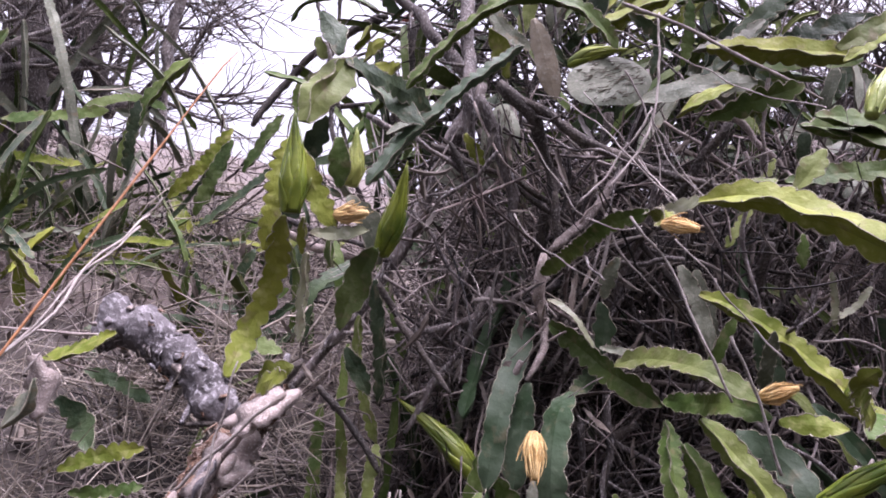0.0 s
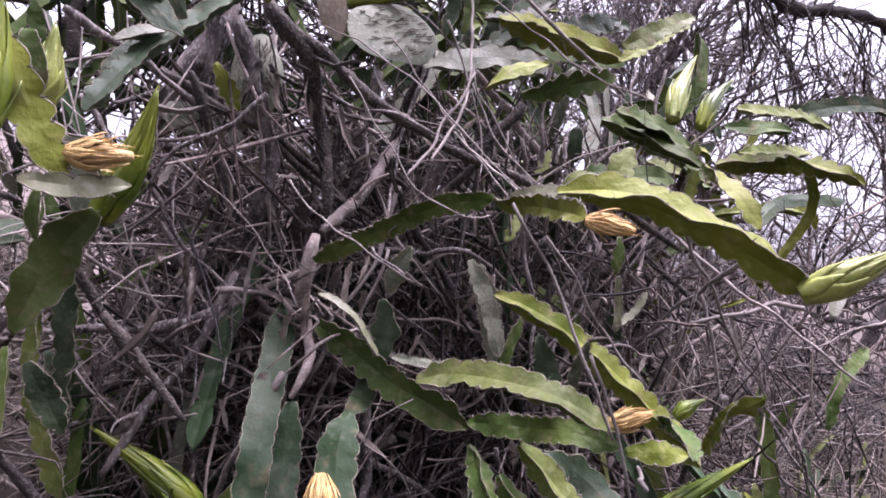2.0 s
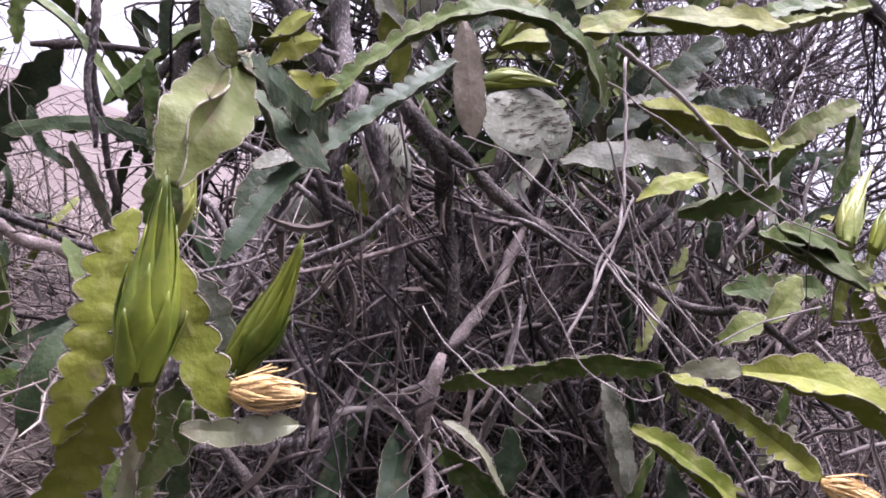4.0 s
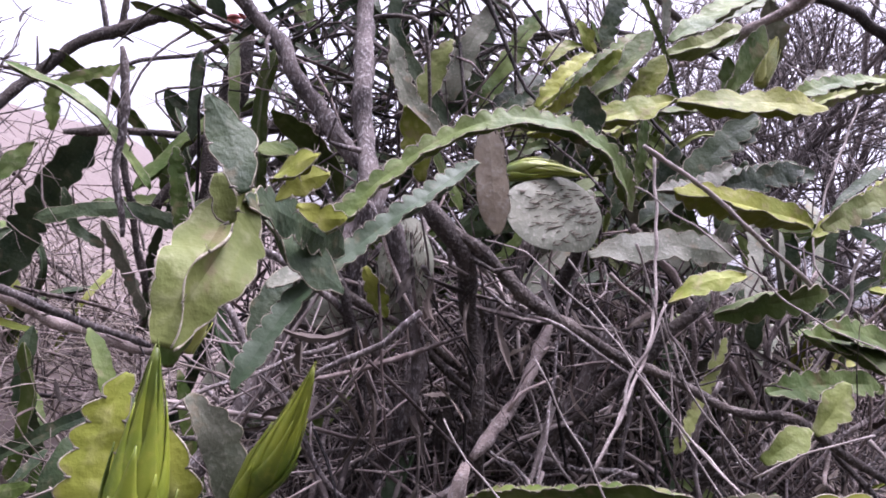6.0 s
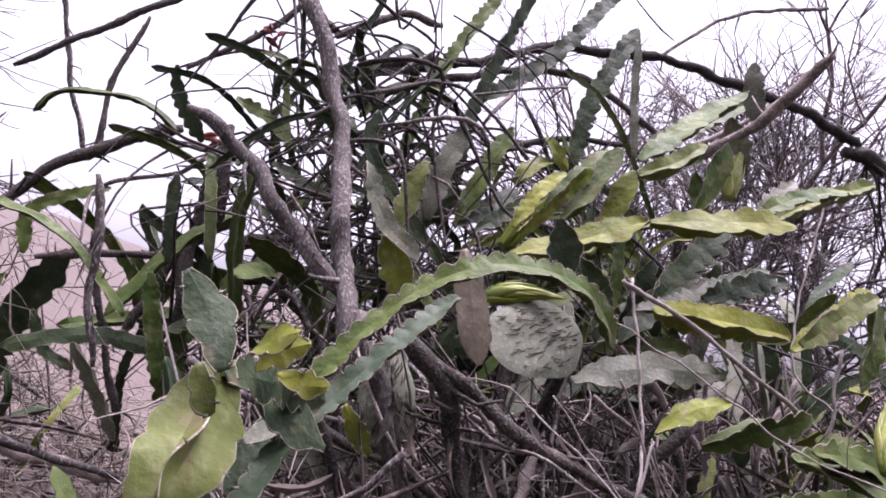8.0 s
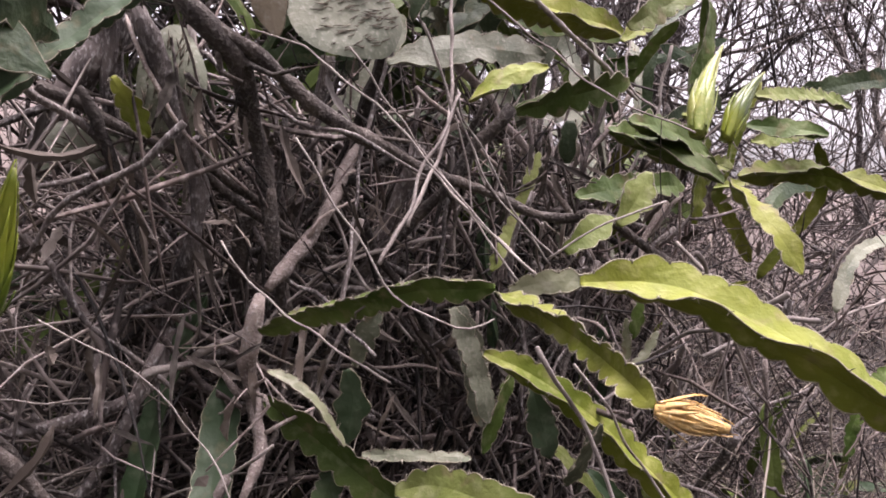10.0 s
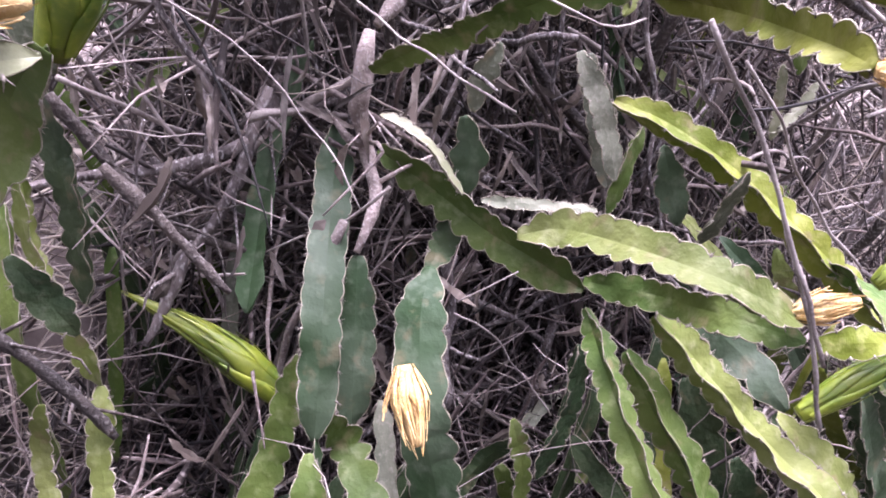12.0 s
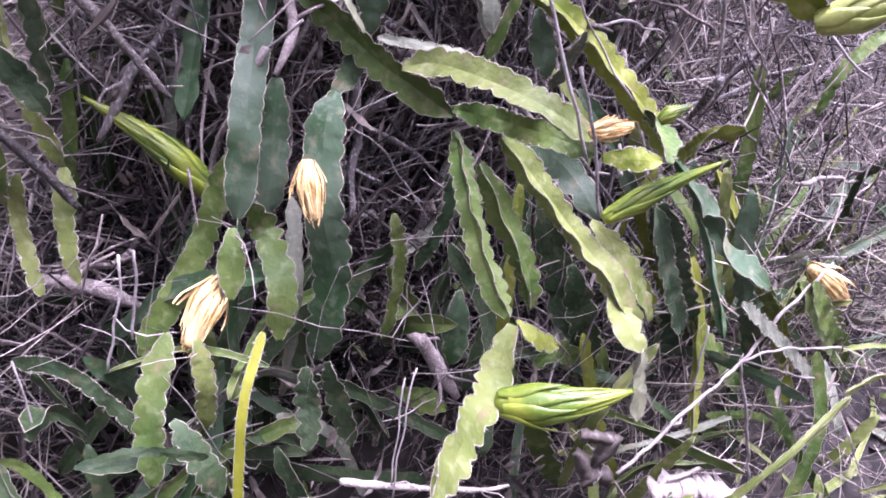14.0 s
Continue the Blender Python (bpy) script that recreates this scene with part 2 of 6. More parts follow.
def stem(pts, width, look_of="green", turn=0.0, flat=0.0, pitch=0.0, depth=0.32, ends=(0.22, 0.16), label="", spines=True, rings=8, edged=True):
    """A winged, scalloped cactus joint with creased valleys. turn: degrees by which it is rolled; flat: 1 for two wings in one plane, 0 for a valley facing out."""
    rng = random.Random(int(sum(abs(c) for p in pts for c in p) * 1e4))
    pitch = pitch or max(0.018, 0.66 * width)
    line = spline(pts, pitch / rings)
    n = len(line)
    length = sum((b - a).length for a, b in zip(line, line[1:]))
    count = max(2, round(length / pitch))
    tan = tangents(line)
    way = line[-1] - line[0]
    turn = turn or (math.copysign(rng.uniform(5, 48), way.x) if abs(way.z) < 0.75 * way.length else rng.uniform(-38, 38))
    base = [radians(turn + a) for a in (32 - 32 * flat, 148 + 32 * flat, 270)]
    reach = [0.54 * width / math.cos(radians(32 - 32 * flat))] * 2 + [width * (0.52 - 0.26 * flat)]
    phase = [rng.random() for _ in range(3)]
    twist = rng.uniform(-40, 40)
    rough = 2.2 if look_of in ("grey", "pale", "light") else 1.2
    verts, faces, tips, notch = [], [], [[], [], []], []
    side0 = None
    for i, (p, t) in enumerate(zip(line, tan)):
        f = FRONT - t * FRONT.dot(t)
        s = t.cross(f).normalized() if f.length > 0.15 else (side0 or t.orthogonal().normalized())
        side0 = s
        f = s.cross(t).normalized()
        if f.dot(FRONT) < 0:
            f = -f
        u = i / (n - 1)
        end = min(1.0, ends[0] + (1 - ends[0]) * min(1, u * length / (width * 1.1)) ** 0.8)
        q = (1 - u) * length / (width * 0.9)
        end *= max(ends[1], min(1, q) ** 0.6)
        ang = [base[k] + radians(twist * (u - 0.5)) for k in range(3)]
        valley = []
        for k in range(3):
            am = (ang[k] + ang[(k + 1) % 3] + (2 * math.pi if k == 2 else 0)) / 2
            valley.append(p + (s * math.cos(am) + f * math.sin(am)) * 0.105 * width * end)
        for k in range(3):
            a = ang[k]
            ph = (u * count + phase[k] + 0.55 * noise.noise(p * 13 + Vector((0, 0, 7 * k)))) % 1.0
            lobe = math.sin(math.pi * ph ** 1.35)
            wave = 1 - depth * (1 - lobe ** 0.8) * (0.85 + 1.1 * noise.noise(p * 8 + Vector((0, k, 0))))
            r = reach[k] * end * wave * (1 + 0.04 * rough * noise.noise(p * 60 + Vector((k, 0, 0)))) * (1 + 0.22 * noise.noise(p * 7 + Vector((3 * k, 5, 0))))
            d = s * math.cos(a) + f * math.sin(a)
            e = f * math.cos(a) - s * math.sin(a)
            wob = e * (0.07 * width * math.sin(u * count * 2.1 + k * 2) + 0.10 * width * noise.noise(p * 22 + Vector((k * 5, 0, 0))))
            t1, t2 = 0.052 * width * end, 0.012 * width
            tip = p + d * r + wob
            verts += [p + d * r * 0.5 - e * t1 + wob * 0.4, tip - e * t2, tip + e * t2, p + d * r * 0.5 + e * t1 + wob * 0.4, valley[k]]
            tips[k].append(tip + d * 0.0004)
            if ph < (count / n) * 1.01 and 0.03 < u < 0.97:
                notch.append((tip, d, e, t))
    for i in range(n - 1):
        b = i * 15
        faces += [(b + j, b + (j + 1) % 15, b + 15 + (j + 1) % 15, b + 15 + j) for j in range(15)]
    faces += [tuple(range(15))[::-1], tuple((n - 1) * 15 + j for j in range(15))]
    ob = part("stem", (verts, faces), M[look_of], PLANT[0], label or STEM_LABEL[look_of])
    crease(ob.data, 15, (1, 2, 4))
    for k in range((3 if flat < 0.9 else 2) if edged else 0):
        rad = [(0.009 * width + 0.0003) * max(0.3, 1 + 0.7 * rough * noise.noise(q * 90)) for q in tips[k]]
        part("corky_edge", tube(tips[k], rad, 4 if spines else 3), M["edge"], ob)
    if spines and notch:
        sv, sf = [], []
        for p, d, e, t in notch:
            tube([p - d * 0.001, p + d * 0.0015, p + d * 0.0028], [0.0010, 0.0012, 0.0005], 4, sv, sf)
            for _ in range(3):
                w = (d + e * rng.uniform(-0.9, 0.9) + t * rng.uniform(-0.9, 0.9)).normalized()
                tube([p, p + w * rng.uniform(0.004, 0.008)], [0.0005, 0.0002], 3, sv, sf)
        stuff(part("areole", (sv, sf), M["spine"], ob, "pale grey areoles with short spines"))
    return ob


def scale(mid, prof, s, o, a, u0, u1, half, lift0, lift1, thick=0.0008, sway=0.0, rows=9):
    """A pointed scale or petal that lies round a spindle: mid and prof give its axis and radius, half the widest half-angle."""
    outer, inner = [], []
    for i in range(rows):
        v = i / (rows - 1)
        u = u0 + (u1 - u0) * v
        h = half * (0.72 + 0.28 * math.sin(math.pi * min(1, v * 1.6))) * max(0.03, 1 - max(0.0, v - 0.30) / 0.70) ** 0.85
        r = prof(min(u, 0.985)) * (lift0 + (lift1 - lift0) * v ** 2)
        for j in range(5):
            q = j / 2 - 1
            aa = a + sway * v + h * q
            d = s * math.cos(aa) + o * math.sin(aa)
            edge = 1 - 0.05 * abs(q) ** 2
            outer.append(mid(u) + d * r * edge)
            inner.append(mid(u) + d * (r * edge - thick * (1.2 - abs(q))))
    verts, n = outer + inner, len(outer)
    faces = []
    for i in range(rows - 1):
        for j in range(4):
            b = 5 * i + j
            faces += [(b, b + 1, b + 6, b + 5), (n + b, n + b + 5, n + b + 6, n + b + 1)]
        b = 5 * i
        faces += [(b, b + 5, n + b + 5, n + b), (b + 4, n + b + 4, n + b + 9, b + 9)]
    e = 5 * (rows - 1)
    faces += [(e + j, e + j + 1, n + e + j + 1, n + e + j) for j in range(4)]
    return verts, faces


def bud(base, tip, radius, look_of="bud", scales=19, label="plump yellow-green cactus flower bud with overlapping pointed scales"):
    """An unopened flower: a spindle wrapped in long pointed scales."""
    base, tip, radius = Vector(base), Vector(tip), 0.82 * radius
    rng = random.Random(int(abs(base.x + base.y * 3 + base.z * 7) * 1e4))
    ax = tip - base
    length, ax = ax.length, ax.normalized()
    s = ax.orthogonal().normalized()
    o = ax.cross(s)
    bend = (s * rng.uniform(-1, 1) + o * rng.uniform(-1, 1)) * 0.06 * length

    def prof(u):
        return radius * (0.55 + 0.45 * math.sin(math.pi * min(1, u * 2.0 + 0.1) * 0.5)) * max(0.0, 1 - max(0, u - 0.30) / 0.70) ** 0.85

    def mid(u):
        return base + ax * length * u + bend * math.sin(math.pi * u)

    us = [i / 16 for i in range(17)]
    ob = part("flower_bud", tube([mid(u * 0.96) for u in us], [max(0.001, prof(u * 0.96) * 0.93) for u in us], 14), M[look_of], PLANT[0], label)
    for k in range(scales):
        row = k / scales
        a = k * 2.39996 + rng.uniform(-0.15, 0.15)
        u0 = 0.46 * (1 - row) ** 1.1 * 0.62
        u1 = min(1.0, u0 + (0.26 + 0.50 * (1 - row) ** 0.6) * rng.uniform(0.85, 1.12))
        lift = 1.0 + 0.14 * row
        geo = scale(mid, prof, s, o, a, max(0.0, u0 - 0.02), u1, rng.uniform(0.52, 0.72), lift, lift + 0.10 + 0.35 * rng.random() * row, sway=rng.uniform(-0.1, 0.1))
        part("bud_scale", geo, M[look_of], ob)
    return ob


def wilted(base, tip, radius, petals=44, label="wilted tan-yellow cactus flower with limp shrivelled petals"):
    """A faded flower: a drooping spindle of limp, pointed petals on a short tube."""
    base, tip = Vector(base), Vector(tip)
    rng = random.Random(int(abs(base.x * 5 + base.y * 3 + base.z * 7) * 1e4))
    ax = tip - base
    length, ax = ax.length * 1.08, ax.normalized()
    s = ax.orthogonal().normalized()
    o = ax.cross(s)
    bend = (s * rng.uniform(-1, 1) + o * rng.uniform(-1, 1)) * 0.10 * length

    def prof(u):
        return radius * (0.45 + 0.5 * math.sin(math.pi * min(1, u * 2.6) * 0.5)) * max(0.12, 1 - max(0, u - 0.45) / 0.62) ** 0.8

    def mid(u):
        return base + ax * length * u + bend * u * u

    us = [i / 10 for i in range(11)]
    ob = part("wilted_flower", tube([mid(u * 0.9) for u in us], [prof(u * 0.9) * 0.8 for u in us], 9), M["wilt"], PLANT[0], label)
    for k in range(petals):
        row = k / petals
        u0 = 0.50 * (1 - row)
        u1 = u0 + rng.uniform(0.32, 0.55)
        geo = scale(mid, prof, s, o, k * 2.39996, max(0, u0 - 0.04), min(u1, 1.04), rng.uniform(0.13, 0.28), 0.85 + 0.3 * row, 1.0 + rng.uniform(-0.1, 1.4) * rng.random(), thick=0.0006, sway=rng.uniform(-0.5, 0.5), rows=8)
        part("petal", geo, M["wilt"], ob, smooth=False)
    return ob


def branch(pts, r0, r1, look_of="bark", label="rough grey woody branch with pale lichen", wobble=0.6, name="branch", category="branch", group="woody branches", sides=9, twigs=3, parent=None, flakes=0):
    """A woody limb with knots and bends; twigs: how many small side shoots it carries."""
    rng = random.Random(int(sum(abs(c) for p in pts for c in p) * 1e4))
    line = spline(pts, 0.035 if parent else 0.010 if flakes else max(0.008, r0 * 1.4))
    n = len(line)
    rad, out = [], []
    for i, p in enumerate(line):
        u = i / max(1, n - 1)
        r = r0 + (r1 - r0) * u
        r *= min(1.0, 0.6 + 0.2 * min(i, n - 1 - i))
        rad.append(r * (1 + 0.28 * noise.noise(p * 21) + 0.14 * noise.noise(p * 65)))
        out.append(p + Vector((noise.noise(p * 9), noise.noise(p * 9 + Vector((7, 0, 0))), noise.noise(p * 9 + Vector((0, 9, 0))))) * r * wobble * 2)
    if parent:
        return part(name, tube(out, rad, sides), M[look_of], parent)
    if r0 > 0.02:
        sides = 30 if flakes else 18
    verts, faces = tube(out, rad, sides)
    rough = [1 + (0.42 if flakes else 0.34) * noise.noise(v * (0.9 / r0)) + 0.2 * noise.noise(v * (2.6 / r0)) for v in verts]
    if flakes:
        rough = [q + 0.22 * noise.noise(v * (6.0 / r0)) + 0.30 * abs(noise.noise(Vector((v.x, v.y, v.z * 0.3)) * (4.0 / r0))) - 0.1 for v, q in zip(verts, rough)]
    verts = [out[i // sides] + (v - out[i // sides]) * q for i, (v, q) in enumerate(zip(verts, rough))]
    ob = thing(name, (verts, faces), M[look_of], pts[0], label, category, group)
    if r0 > 0.02:
        for k in range(flakes):
            i = rng.randrange(1, n - 2)
            t = tangents(out)[i]
            a = rng.uniform(0, 6.283)
            w = t.orthogonal().normalized()
            d = w * math.cos(a) + t.cross(w) * math.sin(a)
            q = out[i] + d * rad[i] * rng.uniform(0.95, 1.15)
            ln = rng.uniform(0.01, 0.035)
            sl = [q + t * ln * (j / 3 - 0.5) + d * (0.006 * rng.random() + 0.004 * (j / 3) ** 2) for j in range(4)]
            wd = rng.uniform(0.004, 0.012)
            part("bark_flake", strip(sl, [wd * 0.4, wd, wd * rng.uniform(0.6, 1.1), wd * 0.3], d, 0.0012, cup=0.2), M[rng.choice(["bark_pale", "rot", look_of, "bark"])], ob)
    for k in range(twigs):
        i = rng.randrange(n // 5, n - 1)
        d = (tangents(out)[i] + Vector((rng.gauss(0, 0.7), rng.gauss(0, 0.7), rng.gauss(0.1, 0.7)))).normalized()
        ln = rng.uniform(0.05, 0.15) * (0.6 + 12 * r0)
        q = out[i]
        mid = q + d * ln * 0.5 + Vector((rng.gauss(0, 0.15), rng.gauss(0, 0.15), rng.gauss(0, 0.15))) * ln
        tl = spline([q, mid, q + d * ln], 0.02)
        part("side_twig", tube(tl, [max(0.0007, rad[i] * 0.35 * (1 - 0.75 * j / len(tl))) for j in range(len(tl))], 5), M[look_of], ob)
    return ob


def vine(pts, r, look_of="vine", label="thin dry pale vine hanging through the tangle"):
    line = spline(pts, 0.012)
    line = [p + Vector((noise.noise(p * 26), noise.noise(p * 26 + Vector((5, 0, 0))), noise.noise(p * 26 + Vector((0, 8, 0))))) * 0.005 for p in line]
    return thing("dry_vine", tube(line, [0.68 * r * (1 + 0.3 * noise.noise(p * 50)) for p in line], 5), M[look_of], pts[0], label, "vine", "dry vines")


def pad(centre, up, half_h, half_w, normal, label="scarred grey-green prickly pear pad with dark slashes", scars=110):
    """A flat cactus pad, thicker in the middle, with dark scars on its face."""
    c, up, nrm = Vector(centre), Vector(up).normalized(), Vector(normal).normalized()
    rng = random.Random(int(abs(c.x * 31 + c.z * 17) * 1e3))
    s = up.cross(nrm).normalized()
    nrm = s.cross(up)
    verts, faces, N, R = [], [], 36, 7
    for sgn in (1, -1):
        for j in range(R):
            q = j / (R - 1)
            for k in range(N):
                a = 2 * math.pi * k / N
                egg = 1 - 0.16 * math.sin(a) + 0.06 * math.sin(3 * a + 1) + 0.035 * math.sin(5 * a)
                wv = nrm * (0.006 * math.sin(2 * a + 2 * q))
                verts.append(c + (s * math.cos(a) * half_w * egg + up * math.sin(a) * half_h) * q + nrm * sgn * 0.011 * math.sqrt(max(0, 1 - q * q)) + wv * q)
    for g in range(2):
        for j in range(R - 1):
            for k in range(N):
                a, b = g * R * N + j * N, (k + 1) % N
                f = (a + k, a + b, a + N + b, a + N + k)
                faces.append(f if g else f[::-1])
    ob = part("pad", (verts, faces), M["pad"], PLANT[0], label)
    for _ in range(scars):
        q, a = math.sqrt(rng.random()) * 0.85, rng.uniform(0, 6.283)
        egg = 1 - 0.18 * math.sin(a)
        p = c + (s * math.cos(a) * half_w * egg + up * math.sin(a) * half_h) * q + nrm * (0.0113 * math.sqrt(1 - q * q) + 0.0015)
        p += nrm * 0.006 * math.sin(2 * a + 2 * q) * q
        d = (up * 0.9 + s * rng.uniform(-0.35, 0.35)).normalized() * rng.uniform(0.004, 0.011)
        part("scar", strip([p - d, p, p + d], [0.0004, 0.0011, 0.0003], nrm, 0.0006), M["scar"], ob)
    return ob


def slab(pts, width, normal, look_of="bark_pale", label="curled plate of peeled pale bark", name="bark_plate", cup=0.12, thick=0.004, category="bark"):
    """A curved, ragged plate."""
    line = spline(pts, 0.012)
    n = len(line)
    wid = [width * (0.35 + 0.65 * math.sin(math.pi * (0.08 + 0.86 * i / n))) * (1 + 0.9 * noise.noise(p * 55)) for i, p in enumerate(line)]
    line = [p + Vector(normal) * 0.008 * noise.noise(p * 36) for p in line]
    return thing(name, strip(line, wid, Vector(normal), thick, cup=cup), M[look_of], pts[0], label, category)


# ---- ground: a bank that rises behind the cactus, an added unseen rise behind the camera, one sheet out to the hills ----
def ground_z(x, y):
    d = y - 0.9
    bank = 0.20 + 0.46 * d if d < 1.2 else 0.20 + 0.552 + 0.25 * (1 - math.exp(-(d - 1.2) / 1.0))
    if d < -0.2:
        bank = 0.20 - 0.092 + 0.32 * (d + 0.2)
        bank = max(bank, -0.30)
        # unseen slope added behind the camera to block sky light from the front
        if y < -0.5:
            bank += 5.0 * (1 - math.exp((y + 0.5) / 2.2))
    left = max(0.0, -x + 0.05)
    bank += 0.40 * left * math.exp(-left / 3) * max(0, min(1, (y - 0.2)))
    r = math.hypot(x, y - 0.6)
    if r > 3:
        az = math.degrees(math.atan2(x, y - 0.6))
        rise = 0.135 * math.exp(-((az + 30) / 40) ** 2) + 0.03
        bank += rise * (min(r, 120) - 3)
    bank -= 0.66 * math.exp(-((x - 0.16) / 0.48) ** 2 - ((y - 1.20) / 0.34) ** 2)
    small = 0.05 * noise.noise(Vector((x * 2.2, y * 2.2, 0))) + 0.018 * noise.noise(Vector((x * 11, y * 11, 3)))
    return bank + small * (1 + min(r, 60) * 0.25)


def polar_sheet():
    verts, faces, A, rr = [], [], 120, [0.0]
    step = 0.05
    while rr[-1] < 900:
        rr.append(rr[-1] + step)
        if rr[-1] > 1.6:
            step *= 1.12
    for r in rr[1:]:
        for k in range(A):
            a = 2 * math.pi * k / A
            x, y = 0.2 + r * math.sin(a), 0.9 + r * math.cos(a)
            verts.append((x, y, ground_z(x, y)))
    for j in range(len(rr) - 2):
        for k in range(A):
            b, c = j * A, (k + 1) % A
            faces.append((b + k, b + A + k, b + A + c, b + c))
    verts.append((0.2, 0.9, ground_z(0.2, 0.9)))
    faces += [(len(verts) - 1, k, (k + 1) % A) for k in range(A)]
    return verts, [f[::-1] for f in faces]


def ground_material():
    """Dark soil, blackened for the shade under the plants, that passes, by patches, into pale dry grass and earth."""
    # first tones set near black to stand for shade between the stems
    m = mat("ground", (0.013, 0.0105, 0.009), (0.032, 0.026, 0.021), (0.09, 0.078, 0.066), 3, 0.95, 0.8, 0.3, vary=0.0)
    n, l = m.node_tree.nodes, m.node_tree.links
    at, co = n.new("ShaderNodeAttribute"), n.new("ShaderNodeTexCoord")
    at.attribute_name = "dry"
    patch, fine, hue = n.new("ShaderNodeTexNoise"), n.new("ShaderNodeTexNoise"), n.new("ShaderNodeMixRGB")
    for tex, sc in ((patch, 2.6), (fine, 30)):
        tex.inputs["Scale"].default_value, tex.inputs["Detail"].default_value = sc, 6
        l.new(co.outputs["Object"], tex.inputs["Vector"])
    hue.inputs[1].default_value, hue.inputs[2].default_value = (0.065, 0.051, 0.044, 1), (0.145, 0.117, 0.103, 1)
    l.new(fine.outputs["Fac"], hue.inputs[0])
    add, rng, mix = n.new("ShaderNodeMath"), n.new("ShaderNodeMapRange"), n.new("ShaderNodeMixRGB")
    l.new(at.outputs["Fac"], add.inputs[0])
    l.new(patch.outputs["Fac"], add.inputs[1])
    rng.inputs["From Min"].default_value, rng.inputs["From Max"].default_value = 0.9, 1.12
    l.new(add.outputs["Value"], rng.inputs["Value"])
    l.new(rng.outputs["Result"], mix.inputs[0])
    bsdf = n["Principled BSDF"]
    old = bsdf.inputs["Base Color"].links[0].from_socket
    l.new(old, mix.inputs[1])
    l.new(hue.outputs["Color"], mix.inputs[2])
    l.new(mix.outputs["Color"], bsdf.inputs["Base Color"])
    return m


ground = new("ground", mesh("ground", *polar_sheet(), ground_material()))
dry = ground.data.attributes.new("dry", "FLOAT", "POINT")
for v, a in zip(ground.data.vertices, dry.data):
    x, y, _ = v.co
    # pale tone held off behind the camera to cut bounced light
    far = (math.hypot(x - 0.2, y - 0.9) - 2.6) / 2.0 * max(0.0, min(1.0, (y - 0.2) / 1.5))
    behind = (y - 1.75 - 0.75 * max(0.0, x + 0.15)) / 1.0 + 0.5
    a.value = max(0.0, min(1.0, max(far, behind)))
tagged(ground, "dry brown soil bank covered in litter, rising to pale hills", "ground", kind="structure")

# ---- front stems hanging from the woody node ----
plant("climbing_cactus", (0.3, 1.35, 0.45), "drooping green and blue-green cactus stems with buds and wilted flowers")
stem([(0.219, 1.400, 1.036), (0.199, 1.360, 0.962), (0.161, 1.270, 0.872), (0.136, 1.220, 0.742)], 0.040, 'blue', 8, 0.9, depth=0.14)
stem([(0.124, 1.200, 0.744), (0.118, 1.180, 0.711), (0.111, 1.160, 0.658)], 0.033, 'green', 0, 0.7)
stem([(0.210, 1.300, 0.910), (0.201, 1.280, 0.848), (0.183, 1.240, 0.732)], 0.046, 'blue', -8, 0.9, depth=0.2)
stem([(0.147, 1.230, 0.767), (0.180, 1.236, 0.712), (0.180, 1.160, 0.676), (0.169, 1.130, 0.599)], 0.038, 'green', 0, 0.7)
stem([(0.145, 1.300, 0.800), (0.114, 1.300, 0.688), (0.054, 1.280, 0.583), (0.007, 1.260, 0.513)], 0.037, 'green', 0, 0.6)
stem([(0.279, 1.260, 0.904), (0.252, 1.220, 0.862), (0.237, 1.170, 0.771), (0.252, 1.160, 0.674), (0.235, 1.150, 0.533)], 0.053, 'blue', 0, 0.95)
stem([(0.358, 1.280, 1.139), (0.345, 1.290, 1.103), (0.340, 1.300, 1.064)], 0.029, 'grey', 0, 0.8)
stem([(0.334, 1.310, 1.057), (0.346, 1.310, 1.022), (0.341, 1.310, 0.963)], 0.042, 'blue', 0, 0.9)
stem([(0.329, 1.310, 0.956), (0.316, 1.300, 0.922), (0.280, 1.270, 0.894)], 0.029, 'dark', 0, 0.8)
stem([(0.255, 1.360, 1.013), (0.295, 1.320, 0.984), (0.340, 1.260, 0.945), (0.363, 1.200, 0.931), (0.403, 1.150, 0.904)], 0.041, 'green', -20, 0.2)
stem([(0.331, 1.175, 0.963), (0.363, 1.140, 0.976), (0.382, 1.050, 0.983), (0.407, 0.980, 0.978), (0.472, 0.950, 0.945)], 0.035, 'light', 40, 0.3)
stem([(0.405, 1.155, 0.912), (0.437, 1.080, 0.922), (0.439, 1.000, 0.936), (0.478, 0.950, 0.929)], 0.028, 'green', 20, 0.5)
stem([(0.411, 1.150, 0.882), (0.393, 1.080, 0.839), (0.384, 1.000, 0.777), (0.384, 0.930, 0.729)], 0.030, 'green', 180, 0.2)
stem([(0.417, 1.090, 0.861), (0.442, 1.060, 0.802), (0.470, 1.020, 0.737), (0.485, 1.000, 0.674)], 0.037, 'green', 170, 0.2)
stem([(0.436, 1.080, 0.901), (0.489, 1.050, 0.839), (0.550, 1.000, 0.765), (0.563, 0.945, 0.738), (0.601, 0.900, 0.652)], 0.035, 'light', 165, 0.3)
stem([(0.502, 1.110, 0.878), (0.563, 1.090, 0.842), (0.592, 1.024, 0.790)], 0.046, 'blue', 0, 0.8)
stem([(0.572, 1.020, 0.792), (0.623, 0.980, 0.736), (0.678, 0.950, 0.646)], 0.036, 'light', 0, 0.6)
stem([(0.636, 1.200, 0.723), (0.672, 1.150, 0.598), (0.692, 1.100, 0.494)], 0.055, 'dark', 0, 0.6)
stem([(0.677, 1.000, 0.818), (0.773, 1.020, 0.697), (0.926, 1.050, 0.520)], 0.047, 'blue', 0, 0.6)
